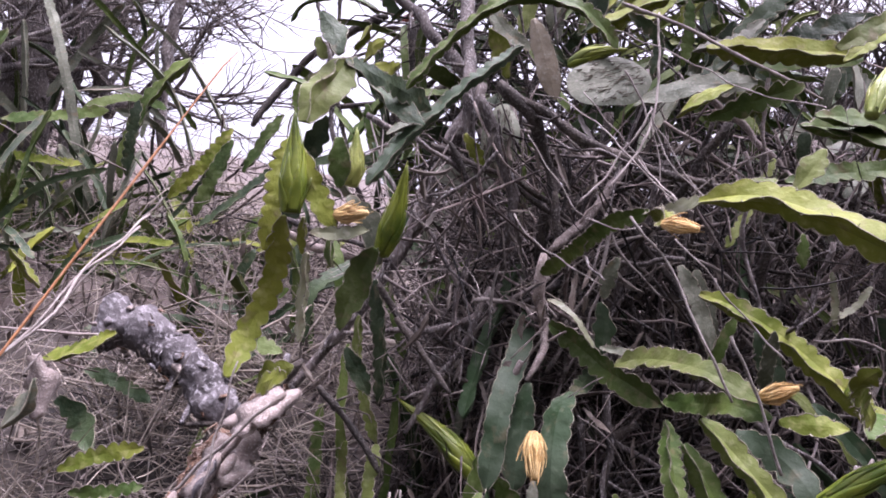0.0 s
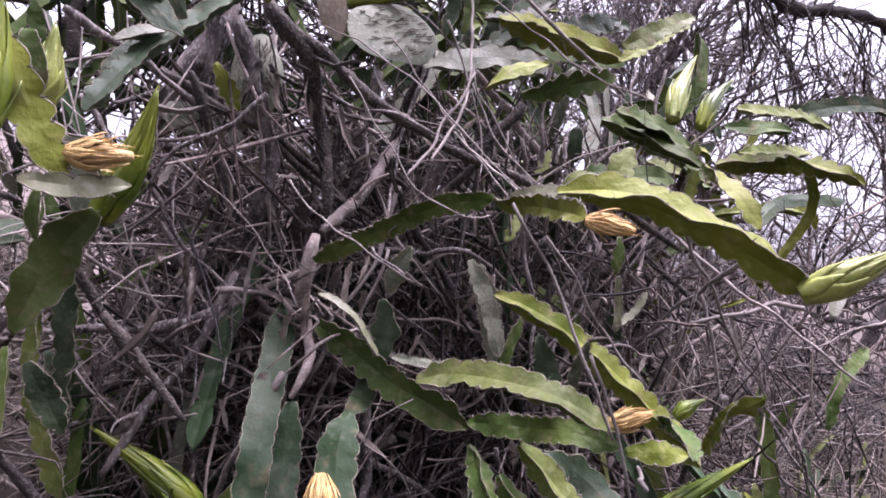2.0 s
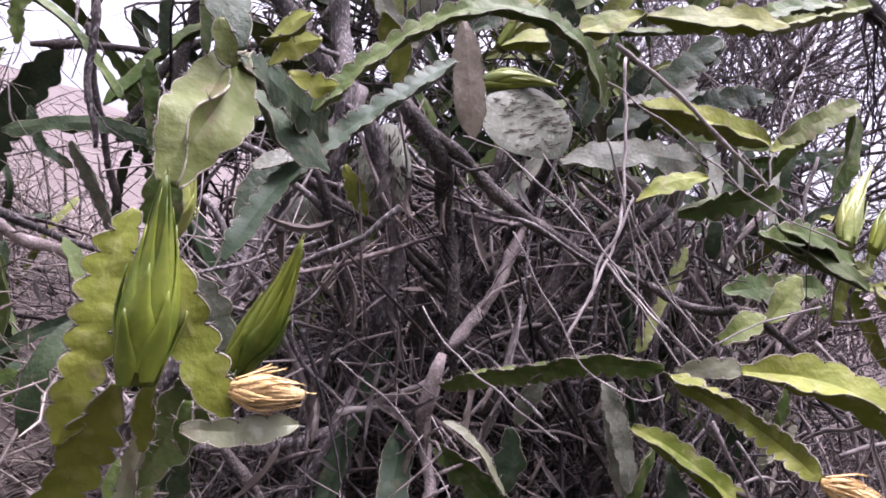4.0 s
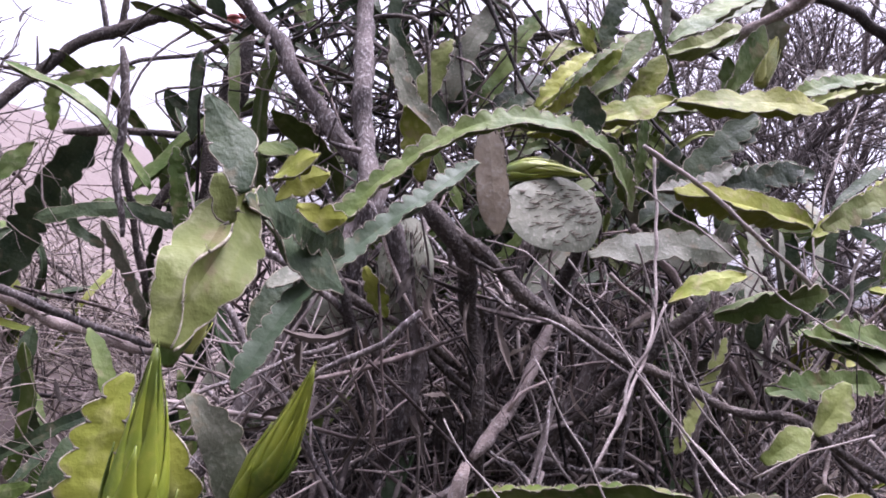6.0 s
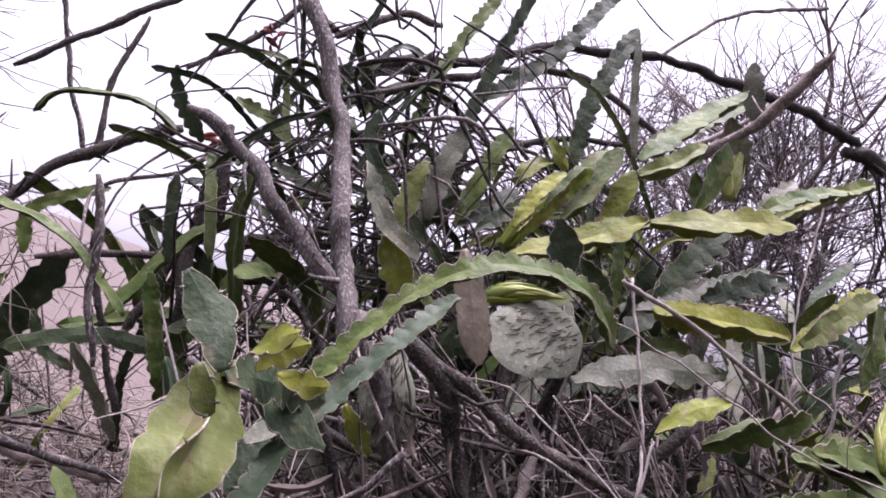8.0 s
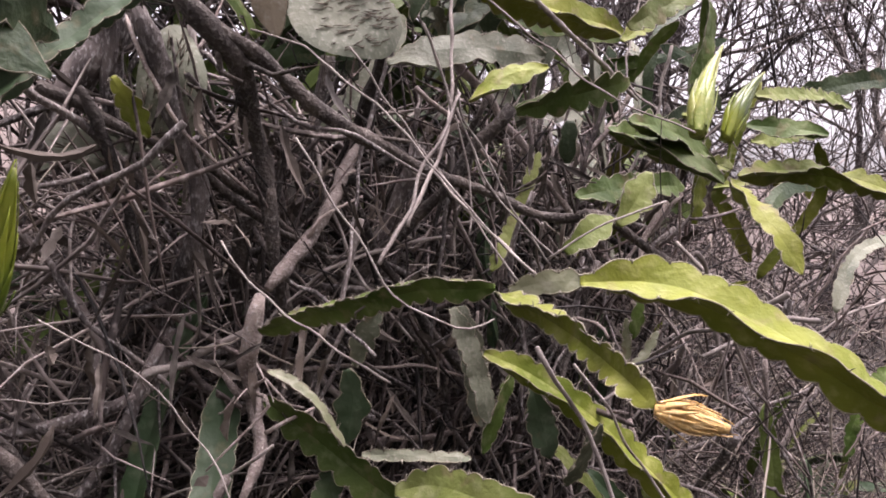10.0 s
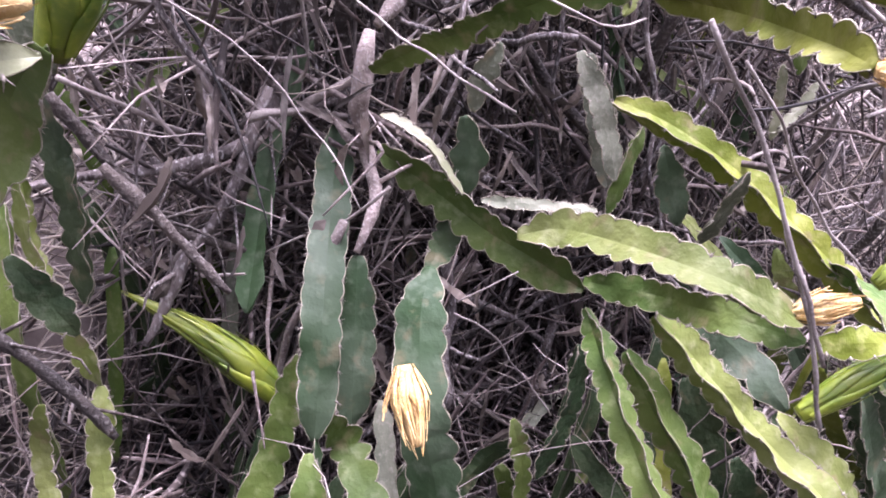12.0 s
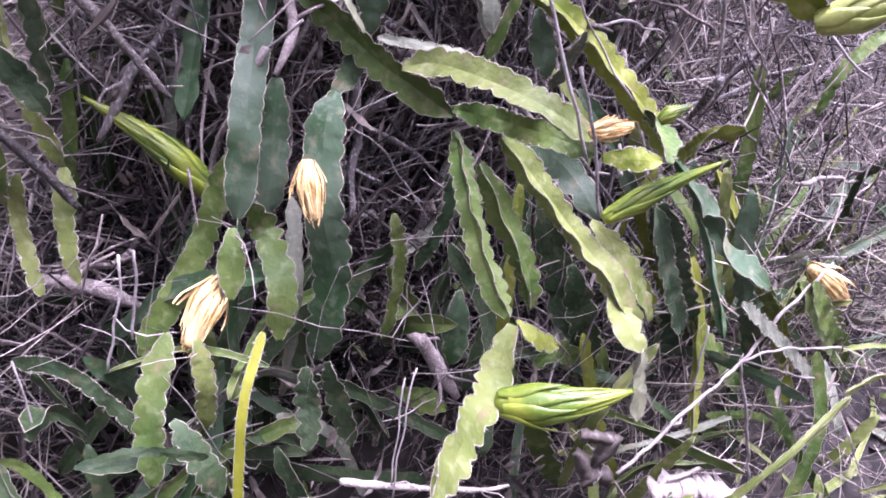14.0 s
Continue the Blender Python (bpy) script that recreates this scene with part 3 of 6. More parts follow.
stem([(0.926, 1.050, 0.520), (1.008, 1.030, 0.437), (1.099, 1.000, 0.338)], 0.051, 'green', 0, 0.6)
stem([(0.683, 0.970, 0.865), (0.724, 0.950, 0.819), (0.707, 0.880, 0.795), (0.754, 0.843, 0.759)], 0.042, 'blue', 0, 0.6)
stem([(0.487, 0.950, 0.925), (0.567, 0.930, 0.922)], 0.028, 'young_lit', 0, 0.7)
stem([(0.596, 0.930, 0.926), (0.528, 0.850, 0.987), (0.529, 0.812, 1.013)], 0.026, 'young_lit', 0, 0.7)
stem([(0.688, 1.100, 0.927), (0.639, 1.000, 0.929), (0.608, 0.950, 0.908)], 0.032, 'green', 0, 0.6)

# ---- buds and wilted flowers on the front stems ----
bud((0.567, 0.995, 0.809), (0.689, 0.930, 0.915), 0.018, 'bud')
bud((0.586, 0.970, 0.958), (0.615, 0.950, 0.984), 0.012, 'bud')
wilted((0.464, 0.960, 0.953), (0.500, 0.925, 0.972), 0.012)
bud((0.140, 1.345, 0.716), (-0.026, 1.420, 0.852), 0.027, 'bud')
wilted((0.202, 1.150, 0.856), (0.198, 1.110, 0.790), 0.018)
wilted((0.110, 1.200, 0.668), (0.041, 1.130, 0.623), 0.024)
wilted((0.288, 0.828, 1.164), (0.322, 0.800, 1.160), 0.0095)

# ---- the long arching arm and its joints ----
plant("climbing_cactus", (0.25, 1.34, 0.5), "long yellow-green cactus arm arching from the tangle, tipped with buds")
stem([(0.232, 1.330, 1.104), (0.258, 1.270, 1.134), (0.279, 1.190, 1.160), (0.306, 1.120, 1.187), (0.340, 1.050, 1.199)], 0.026, 'green', -30, 0.3)
stem([(0.342, 1.050, 1.195), (0.336, 0.970, 1.187), (0.310, 0.880, 1.174), (0.289, 0.830, 1.165)], 0.026, 'young_lit', 42, 0.2)
stem([(0.393, 1.000, 1.211), (0.434, 0.965, 1.214), (0.465, 0.930, 1.207), (0.515, 0.860, 1.172), (0.569, 0.790, 1.123)], 0.045, 'young_lit', 48, 0.1)
stem([(0.356, 1.050, 1.196), (0.379, 1.030, 1.207), (0.402, 0.995, 1.212)], 0.021, 'pale', 0, 0.5)
bud((0.555, 0.800, 1.120), (0.613, 0.730, 1.179), 0.021, 'bud_pale')

# ---- stems and buds towards the bare tree ----
plant("climbing_cactus", (0.7, 1.3, 0.45), "yellow-green cactus stems carrying upright buds before a bare tree")
stem([(0.840, 1.167, 1.323), (0.785, 1.080, 1.282), (0.786, 1.020, 1.214)], 0.034, 'young_lit', 0, 0.5)
stem([(0.860, 1.167, 1.332), (0.944, 1.130, 1.346), (0.950, 1.050, 1.335), (1.007, 1.000, 1.313)], 0.036, 'young_lit', 45, 0.1)
bud((0.712, 1.135, 1.374), (0.793, 1.170, 1.504), 0.020, 'bud_pale')
bud((0.780, 1.140, 1.375), (0.866, 1.150, 1.479), 0.017, 'bud')
stem([(0.816, 1.160, 1.322), (0.744, 1.200, 1.357), (0.680, 1.250, 1.384)], 0.040, 'green', 0, 0.4)
stem([(0.913, 1.200, 1.411), (0.958, 1.100, 1.400)], 0.033, 'green', 0, 0.4)
stem([(0.446, 1.260, 1.388), (0.482, 1.240, 1.418), (0.530, 1.220, 1.437)], 0.037, 'young_lit', 0, 0.8)
stem([(0.487, 1.220, 1.379), (0.551, 1.200, 1.406), (0.629, 1.180, 1.432)], 0.043, 'green', -30, 0.3)
stem([(0.656, 1.500, 1.566), (0.766, 1.480, 1.572), (0.871, 1.420, 1.559)], 0.058, 'green', 0, 0.5)
stem([(0.205, 1.380, 1.595), (0.227, 1.390, 1.541), (0.258, 1.400, 1.446)], 0.038, 'tan', -12, 0.9, depth=0.1)
stem([(0.409, 1.400, 1.441), (0.503, 1.360, 1.468), (0.619, 1.330, 1.476)], 0.048, 'grey', 0, 0.7)
stem([(0.083, 1.420, 1.374), (0.103, 1.420, 1.344), (0.124, 1.420, 1.312)], 0.030, 'young_lit', 0, 0.8)
plant("prickly_pear", (0.35, 1.5, 0.5), "scarred grey-green prickly pear pads wedged among dead twigs", "prickly pear", "prickly pears")
pad((0.373, 1.44, 1.496), (0.9, 0.15, 0.25), 0.090, 0.064, (-0.35, -0.9, 0.35))
pad((0.158, 1.48, 1.377), (0.1, 0.1, 0.99), 0.080, 0.040, (-0.3, -0.95, 0.1))
pad((0.094, 1.5, 1.293), (0.9, 0.1, -0.2), 0.070, 0.03, (-0.2, -0.9, 0.4), scars=30)

# ---- the crossing stems over the tangle ----
plant("climbing_cactus", (0.0, 1.4, 0.55), "weathered grey-green cactus stems crossing over dead twigs")
stem([(-0.024, 1.200, 1.400), (0.018, 1.200, 1.455), (0.070, 1.190, 1.507), (0.128, 1.165, 1.541), (0.197, 1.160, 1.548), (0.265, 1.170, 1.531), (0.326, 1.200, 1.485)], 0.026, 'green', 35, 0.3)
stem([(0.182, 1.330, 1.525), (0.085, 1.300, 1.443), (0.026, 1.290, 1.385), (-0.030, 1.270, 1.325), (-0.084, 1.220, 1.240)], 0.027, 'blue', -28, 0.2)
stem([(-0.112, 1.100, 1.411), (-0.063, 1.170, 1.405), (0.018, 1.280, 1.388)], 0.039, 'dark', 0, 0.8)
stem([(0.036, 1.320, 1.394), (-0.024, 1.320, 1.343), (-0.065, 1.300, 1.280)], 0.038, 'dark', 0, 0.5)
stem([(-0.159, 1.030, 1.302), (-0.145, 1.050, 1.345), (-0.129, 1.080, 1.379), (-0.112, 1.120, 1.423)], 0.060, 'light', 165, 0.75, pitch=0.026, depth=0.12)
stem([(-0.117, 1.080, 1.416), (-0.132, 1.100, 1.454), (-0.154, 1.100, 1.487)], 0.039, 'dark', 0, 0.7)
stem([(-0.098, 1.100, 1.430), (-0.073, 1.050, 1.451)], 0.025, 'young_lit', 0, 0.6)

# ---- buds at the near side ----
plant("climbing_cactus", (-0.15, 1.1, 0.45), "pale-winged cactus stem with two plump green buds and a wilted flower")
stem([(-0.176, 1.040, 1.281), (-0.190, 1.030, 1.231), (-0.193, 1.020, 1.182), (-0.202, 1.020, 1.119)], 0.028, 'young_lit', 0, 0.5)
stem([(-0.177, 1.040, 1.152), (-0.178, 1.040, 1.107)], 0.023, 'young_lit', 0, 0.6)
stem([(-0.150, 1.020, 1.168), (-0.149, 1.020, 1.116)], 0.021, 'young_lit', 0, 0.6)
stem([(-0.119, 1.060, 1.142), (-0.115, 1.060, 1.100)], 0.027, 'green', 0, 0.6)
stem([(-0.120, 1.260, 1.224), (-0.080, 1.260, 1.177), (-0.060, 1.260, 1.108)], 0.040, 'grey', 0, 0.6)
bud((-0.162, 0.990, 1.170), (-0.163, 0.990, 1.312), 0.023, 'bud')
bud((-0.057, 1.240, 1.125), (-0.016, 1.190, 1.279), 0.025, 'bud')
wilted((-0.102, 0.990, 1.171), (-0.055, 0.970, 1.168), 0.013)
stem([(-0.157, 1.010, 1.261), (-0.141, 1.000, 1.221), (-0.126, 1.000, 1.193), (-0.100, 0.990, 1.149)], 0.031, 'young_lit', 0, 0.6)
stem([(-0.173, 1.000, 1.167), (-0.193, 1.050, 1.079), (-0.224, 1.050, 1.009), (-0.239, 1.000, 0.945)], 0.036, 'young_lit', 0, 0.4)
stem([(-0.148, 1.050, 1.119), (-0.154, 1.060, 1.052), (-0.153, 1.050, 0.991)], 0.025, 'pale', 0, 0.7)
stem([(-0.062, 1.200, 1.133), (-0.088, 1.250, 1.090), (-0.127, 1.280, 0.991)], 0.055, 'green', 0, 0.4)
stem([(-0.132, 0.980, 1.145), (-0.095, 0.980, 1.144), (-0.054, 0.980, 1.150)], 0.018, 'pale', 0, 0.5)
stem([(-0.145, 1.300, 1.334), (-0.141, 1.300, 1.242)], 0.044, 'green', 0, 0.7)
bud((-0.128, 1.350, 1.252), (-0.120, 1.350, 1.363), 0.024, 'bud_pale')
stem([(-0.104, 1.380, 1.012), (-0.100, 1.380, 0.916), (-0.056, 1.340, 0.782)], 0.027, 'light', 0, 0.6)
stem([(-0.056, 1.340, 0.782), (-0.062, 1.300, 0.719), (-0.058, 1.250, 0.656)], 0.024, 'light', 0, 0.6)
stem([(-0.079, 1.420, 1.080), (-0.063, 1.420, 0.961), (-0.061, 1.420, 0.841)], 0.038, 'dark', 0, 0.6)
stem([(-0.206, 1.650, 0.792), (-0.207, 1.600, 0.665), (-0.205, 1.550, 0.547)], 0.032, 'green', 0, 0.6)
stem([(-0.198, 1.000, 0.933), (-0.164, 0.950, 0.952), (-0.144, 0.930, 0.962)], 0.031, 'young_lit', 0, 0.9)

# ---- low stems near the ground ----
plant("climbing_cactus", (0.5, 1.0, 0.3), "green cactus stems trailing down to the littered ground")
stem([(-0.108, 1.300, 0.795), (-0.113, 1.300, 0.726), (-0.102, 1.250, 0.647)], 0.019, 'light', 0, 0.6)
stem([(0.387, 0.920, 0.726), (0.340, 0.880, 0.679), (0.266, 0.820, 0.681), (0.189, 0.750, 0.688)], 0.044, 'light', 0, 0.6)
bud((0.337, 0.860, 0.670), (0.466, 0.780, 0.717), 0.029, 'bud')
stem([(0.057, 1.120, 0.637), (0.062, 1.100, 0.578), (0.063, 1.100, 0.499)], 0.026, 'light', 0, 0.6)
stem([(0.029, 1.150, 0.631), (-0.004, 1.100, 0.561), (-0.013, 1.050, 0.472)], 0.035, 'green', 0, 0.6)
stem([(0.127, 1.070, 0.668), (0.084, 1.000, 0.621), (0.064, 0.950, 0.517)], 0.011, 'yellow', 0, 0.6, depth=0.06)
stem([(0.443, 1.120, 0.635), (0.440, 1.100, 0.508)], 0.040, 'blue', 0, 0.6)
stem([(0.196, 1.100, 0.569), (0.197, 1.080, 0.504), (0.189, 1.050, 0.459)], 0.033, 'dark', 0, 0.6)
stem([(0.238, 1.120, 0.552), (0.252, 1.100, 0.490), (0.271, 1.080, 0.411)], 0.033, 'dark', 0, 0.6)
stem([(1.193, 1.030, 0.615), (1.326, 1.020, 0.478), (1.488, 1.000, 0.312)], 0.055, 'green', 0, 0.6)
wilted((1.176, 1.010, 0.617), (1.323, 0.980, 0.525), 0.026)
stem([(0.494, 1.250, 1.082), (0.535, 1.200, 1.060), (0.583, 1.150, 1.022), (0.621, 1.100, 0.977), (0.673, 1.050, 0.917), (0.678, 1.000, 0.883)], 0.036, 'young_lit', 160, 0.3)
stem([(0.518, 1.340, 1.124), (0.532, 1.320, 1.051), (0.544, 1.300, 0.963)], 0.036, 'grey', 0, 0.6)
stem([(0.570, 1.280, 1.047), (0.542, 1.270, 0.999), (0.521, 1.270, 0.940)], 0.023, 'green', 0, 0.6)
stem([(0.607, 1.280, 1.019), (0.656, 1.280, 0.908)], 0.039, 'blue', 0, 0.6)
stem([(0.551, 1.100, 1.032), (0.558, 1.150, 0.938)], 0.021, 'grey', 0, 0.6)
stem([(0.577, 0.980, 0.733), (0.567, 0.900, 0.695), (0.579, 0.870, 0.672)], 0.044, 'light', 0, 0.6)
stem([(0.575, 0.870, 0.677), (0.589, 0.870, 0.615), (0.604, 0.860, 0.550)], 0.028, 'pale', 0, 0.7)
stem([(0.688, 1.000, 0.691), (0.709, 0.980, 0.621)], 0.035, 'young_lit', 0, 0.6)
stem([(0.391, 0.920, 0.731), (0.411, 0.900, 0.714), (0.451, 0.900, 0.692)], 0.021, 'young_lit', 0, 0.6)
stem([(0.014, 1.050, 0.577), (0.035, 1.020, 0.537), (0.060, 1.000, 0.479)], 0.033, 'dark', 0, 0.8)
stem([(-0.148, 1.250, 0.554), (-0.086, 1.200, 0.558), (-0.017, 1.150, 0.486), (0.008, 1.120, 0.464)], 0.020, 'dark', 0, 0.7)
stem([(-0.095, 1.000, 0.590), (-0.028, 1.000, 0.590), (0.044, 1.000, 0.554)], 0.012, 'dark', 0, 0.7, spines=False, edged=False)
stem([(0.437, 1.250, 0.330), (0.524, 1.200, 0.297)], 0.045, 'green', 0, 0.6)
stem([(1.010, 1.000, 0.270), (1.433, 1.000, 0.077), (2.053, 0.950, -0.232)], 0.042, 'green', 0, 0.6)
stem([(1.335, 1.100, 0.204), (1.717, 1.080, -0.005), (2.137, 1.050, -0.129)], 0.063, 'grey', 0, 0.6)
stem([(1.585, 1.100, 0.198), (1.945, 1.050, 0.105)], 0.080, 'grey', 0, 0.6)
stem([(1.322, 1.100, 0.190), (1.502, 1.050, 0.074), (1.693, 1.000, -0.082)], 0.036, 'blue', 0, 0.6)
stem([(1.705, 1.050, 0.098), (1.880, 1.000, -0.154)], 0.070, 'young_lit', 0, 0.6)
stem([(0.890, 1.100, 0.629), (0.942, 1.100, 0.492), (0.979, 1.100, 0.370)], 0.044, 'blue', 0, 0.6)
stem([(0.659, 1.120, 0.644), (0.698, 1.100, 0.545), (0.747, 1.100, 0.432)], 0.049, 'dark', 0, 0.6)
stem([(0.535, 1.000, 0.476), (0.585, 1.000, 0.371), (0.658, 1.000, 0.245)], 0.043, 'green', 0, 0.6)
stem([(0.419, 1.300, 0.575), (0.453, 1.280, 0.499), (0.405, 1.260, 0.449)], 0.045, 'green', 0, 0.6)
stem([(0.285, 1.300, 0.598), (0.268, 1.280, 0.514), (0.220, 1.250, 0.383)], 0.037, 'dark', 0, 0.6)

# ---- further stems in the front of the tangle ----
plant("climbing_cactus", (0.45, 1.45, 0.5), "light and dark cactus stems threaded through the front twigs")
stem([(0.319, 1.230, 0.984), (0.385, 1.220, 0.977), (0.448, 1.200, 0.971)], 0.012, 'grey', 0, 0.6)
stem([(0.244, 1.330, 1.058), (0.269, 1.310, 1.047), (0.292, 1.290, 1.024), (0.318, 1.270, 0.979)], 0.012, 'pale', 0, 0.6)
stem([(0.475, 1.300, 1.130), (0.499, 1.280, 1.063), (0.520, 1.260, 0.984)], 0.028, 'grey', 0, 0.6)
stem([(0.689, 1.400, 1.349), (0.637, 1.380, 1.252), (0.582, 1.360, 1.169)], 0.019, 'light', 0, 0.6)
stem([(0.748, 1.400, 1.404), (0.751, 1.400, 1.337)], 0.054, 'dark', 0, 0.6)
stem([(0.591, 1.100, 1.181), (0.591, 1.100, 1.128)], 0.019, 'green', 0, 0.6)
stem([(0.749, 1.300, 1.536), (0.829, 1.300, 1.584), (0.923, 1.300, 1.638)], 0.036, 'light', 0, 0.4)
stem([(1.049, 1.400, 1.667), (1.067, 1.400, 1.595), (1.030, 1.400, 1.484)], 0.039, 'green', 0, 0.5)
stem([(0.567, 1.500, 1.510), (0.631, 1.500, 1.576), (0.795, 1.500, 1.746)], 0.052, 'dark', 0, 0.5)
stem([(0.740, 1.500, 1.614), (0.919, 1.500, 1.679)], 0.043, 'dark', 0, 0.5)
stem([(0.394, 1.400, 1.622), (0.454, 1.400, 1.573), (0.445, 1.400, 1.500)], 0.024, 'dark', 0, 0.5)
stem([(0.693, 1.200, 1.128), (0.699, 1.200, 1.080), (0.699, 1.200, 1.039)], 0.011, 'pale', 0, 0.6)
stem([(0.760, 1.200, 1.107), (0.735, 1.200, 1.073), (0.696, 1.200, 1.048)], 0.012, 'pale', 0, 0.6)
stem([(1.080, 0.950, 0.640), (1.175, 0.950, 0.546), (1.273, 0.950, 0.455)], 0.037, 'green', 0, 0.6)
stem([(0.894, 0.950, 0.632), (1.084, 0.930, 0.490), (1.271, 0.920, 0.343)], 0.027, 'grey', 0, 0.6)

# ---- woody branches ----
branch([(0.113, 1.450, 1.460), (0.152, 1.450, 1.348), (0.181, 1.430, 1.244), (0.171, 1.450, 1.141), (0.169, 1.500, 1.011)], 0.0120, 0.0092, 'bark')
branch([(0.145, 1.400, 1.480), (0.203, 1.400, 1.421), (0.245, 1.420, 1.319), (0.268, 1.400, 1.205)], 0.0152, 0.0094, 'bark_dark')
branch([(0.166, 1.400, 1.457), (0.270, 1.380, 1.393), (0.377, 1.360, 1.329), (0.519, 1.320, 1.284), (0.605, 1.250, 1.253), (0.623, 1.200, 1.259), (0.830, 1.200, 1.184)], 0.0110, 0.0047, 'bark_dark', twigs=5)
branch([(0.249, 1.360, 1.148), (0.339, 1.420, 1.232), (0.430, 1.500, 1.336)], 0.0100, 0.0077, 'bark_pale')
branch([(0.237, 1.350, 1.143), (0.234, 1.370, 1.060), (0.248, 1.370, 0.999), (0.242, 1.330, 0.964), (0.208, 1.300, 0.914)], 0.0125, 0.0068, 'bark_pale')
branch([(0.248, 1.370, 1.013), (0.225, 1.370, 1.022), (0.212, 1.390, 1.041)], 0.0057, 0.0045, 'bark_pale')
branch([(0.055, 1.450, 1.359), (0.104, 1.450, 1.262), (0.121, 1.450, 1.158)], 0.0068, 0.0055, 'bark_dark')
branch([(-0.074, 1.900, 2.414), (0.040, 1.750, 2.013), (0.077, 1.680, 1.821), (0.086, 1.600, 1.688), (0.087, 1.550, 1.566), (0.082, 1.500, 1.462), (0.098, 1.500, 1.322)], 0.0178, 0.0143, 'bark')
branch([(-0.156, 1.800, 1.818), (-0.077, 1.780, 1.783), (0.033, 1.720, 1.650), (0.128, 1.660, 1.530)], 0.0125, 0.0155, 'bark')
branch([(-0.540, 2.200, 1.521), (-0.446, 2.250, 1.684), (-0.302, 2.250, 1.827), (-0.141, 2.240, 1.903)], 0.0103, 0.0142, 'bark_dark', twigs=5)
branch([(-0.545, 2.500, 2.031), (-0.355, 2.500, 2.197), (-0.163, 2.500, 2.357), (0.086, 2.500, 2.437), (0.239, 2.500, 2.371)], 0.0079, 0.0127, 'bark_dark', twigs=4)
branch([(0.240, 2.400, 2.193), (0.560, 2.400, 2.328), (0.986, 2.400, 2.511), (1.365, 2.300, 2.525), (1.768, 2.200, 2.453), (2.104, 2.200, 2.401)], 0.0132, 0.0188, 'bark_dark', twigs=5)
branch([(-0.093, 2.200, 1.447), (-0.074, 2.200, 1.685), (-0.060, 2.200, 1.811), (-0.044, 2.200, 1.927)], 0.0184, 0.0119, 'bark_dark')
branch([(0.707, 1.500, 1.864), (0.763, 1.400, 1.935), (0.799, 1.300, 2.022)], 0.0087, 0.0097, 'bark_pale')
branch([(-0.465, 2.200, 1.209), (-0.310, 2.200, 1.159), (-0.135, 2.200, 1.119)], 0.0139, 0.0128, 'bark_pale')

# ---- stems that reach up against the sky ----
plant("climbing_cactus", (0.8, 1.9, 0.7), "green cactus stems reaching up against a white sky")
stem([(0.515, 2.200, 1.802), (0.563, 2.200, 2.129), (0.650, 2.200, 2.373), (0.744, 2.200, 2.636)], 0.046, 'dark', 0, 0.5)
stem([(0.412, 2.300, 1.982), (0.504, 2.300, 2.259), (0.678, 2.300, 2.586)], 0.042, 'green', 0, 0.5)
stem([(0.593, 2.200, 2.162), (0.821, 2.200, 2.376), (1.084, 2.200, 2.744)], 0.050, 'dark', 0, 0.5)
stem([(0.652, 1.830, 1.900), (0.696, 1.830, 2.079), (0.802, 1.830, 2.288)], 0.040, 'dark', 0, 0.5)
stem([(0.577, 1.500, 1.832), (0.699, 1.500, 1.932), (0.821, 1.500, 2.027)], 0.047, 'green', 0, 0.5)
stem([(0.332, 1.500, 1.618), (0.429, 1.450, 1.652), (0.528, 1.400, 1.700)], 0.049, 'young_lit', 0, 0.4)
stem([(0.529, 1.400, 1.696), (0.630, 1.350, 1.708), (0.728, 1.300, 1.718)], 0.060, 'young_lit', 0, 0.4)
bud((0.419, 1.668, 1.665), (0.553, 1.650, 1.839), 0.025, 'bud')
bud((0.787, 1.500, 1.809), (0.825, 1.500, 1.944), 0.023, 'bud_pale')
stem([(0.850, 1.500, 1.962), (0.839, 1.500, 2.027), (0.834, 1.500, 2.094)], 0.034, 'grey', 0, 0.6)
stem([(-0.471, 2.400, 1.195), (-0.442, 2.390, 1.346), (-0.329, 2.300, 1.587)], 0.077, 'dark', 0, 0.5)
stem([(-0.031, 2.400, 1.189), (-0.124, 2.420, 1.439), (-0.197, 2.400, 1.617)], 0.051, 'green', 0, 0.5)
stem([(-0.031, 2.400, 1.251), (-0.077, 2.400, 1.504)], 0.051, 'green', 0, 0.5)
stem([(-0.053, 2.100, 1.959), (0.017, 2.100, 1.931), (0.097, 2.100, 1.872)], 0.033, 'green', 0, 0.5)
stem([(0.032, 2.000, 1.808), (0.127, 2.000, 1.769), (0.200, 2.000, 1.741)], 0.034, 'dark', 0, 0.5)
stem([(-0.182, 2.200, 2.034), (-0.163, 2.200, 1.963), (-0.099, 2.200, 1.870)], 0.034, 'dark', 0, 0.5)
stem([(-0.401, 2.200, 1.557), (-0.407, 2.200, 1.635), (-0.362, 2.200, 1.681), (-0.265, 2.200, 1.726)], 0.027, 'green', 0, 0.5)
stem([(-0.374, 2.300, 1.448), (-0.338, 2.300, 1.366), (-0.271, 2.300, 1.329)], 0.023, 'dark', 0, 0.5)
stem([(-0.284, 2.300, 1.388), (-0.222, 2.300, 1.295), (-0.161, 2.300, 1.183)], 0.036, 'grey', 0, 0.5)
stem([(0.333, 1.900, 1.722), (0.333, 1.900, 1.802), (0.337, 1.900, 1.872)], 0.038, 'grey', 0, 0.5)
stem([(0.372, 1.800, 1.713), (0.459, 1.800, 1.778), (0.510, 1.800, 1.819)], 0.037, 'dark', 0, 0.5)
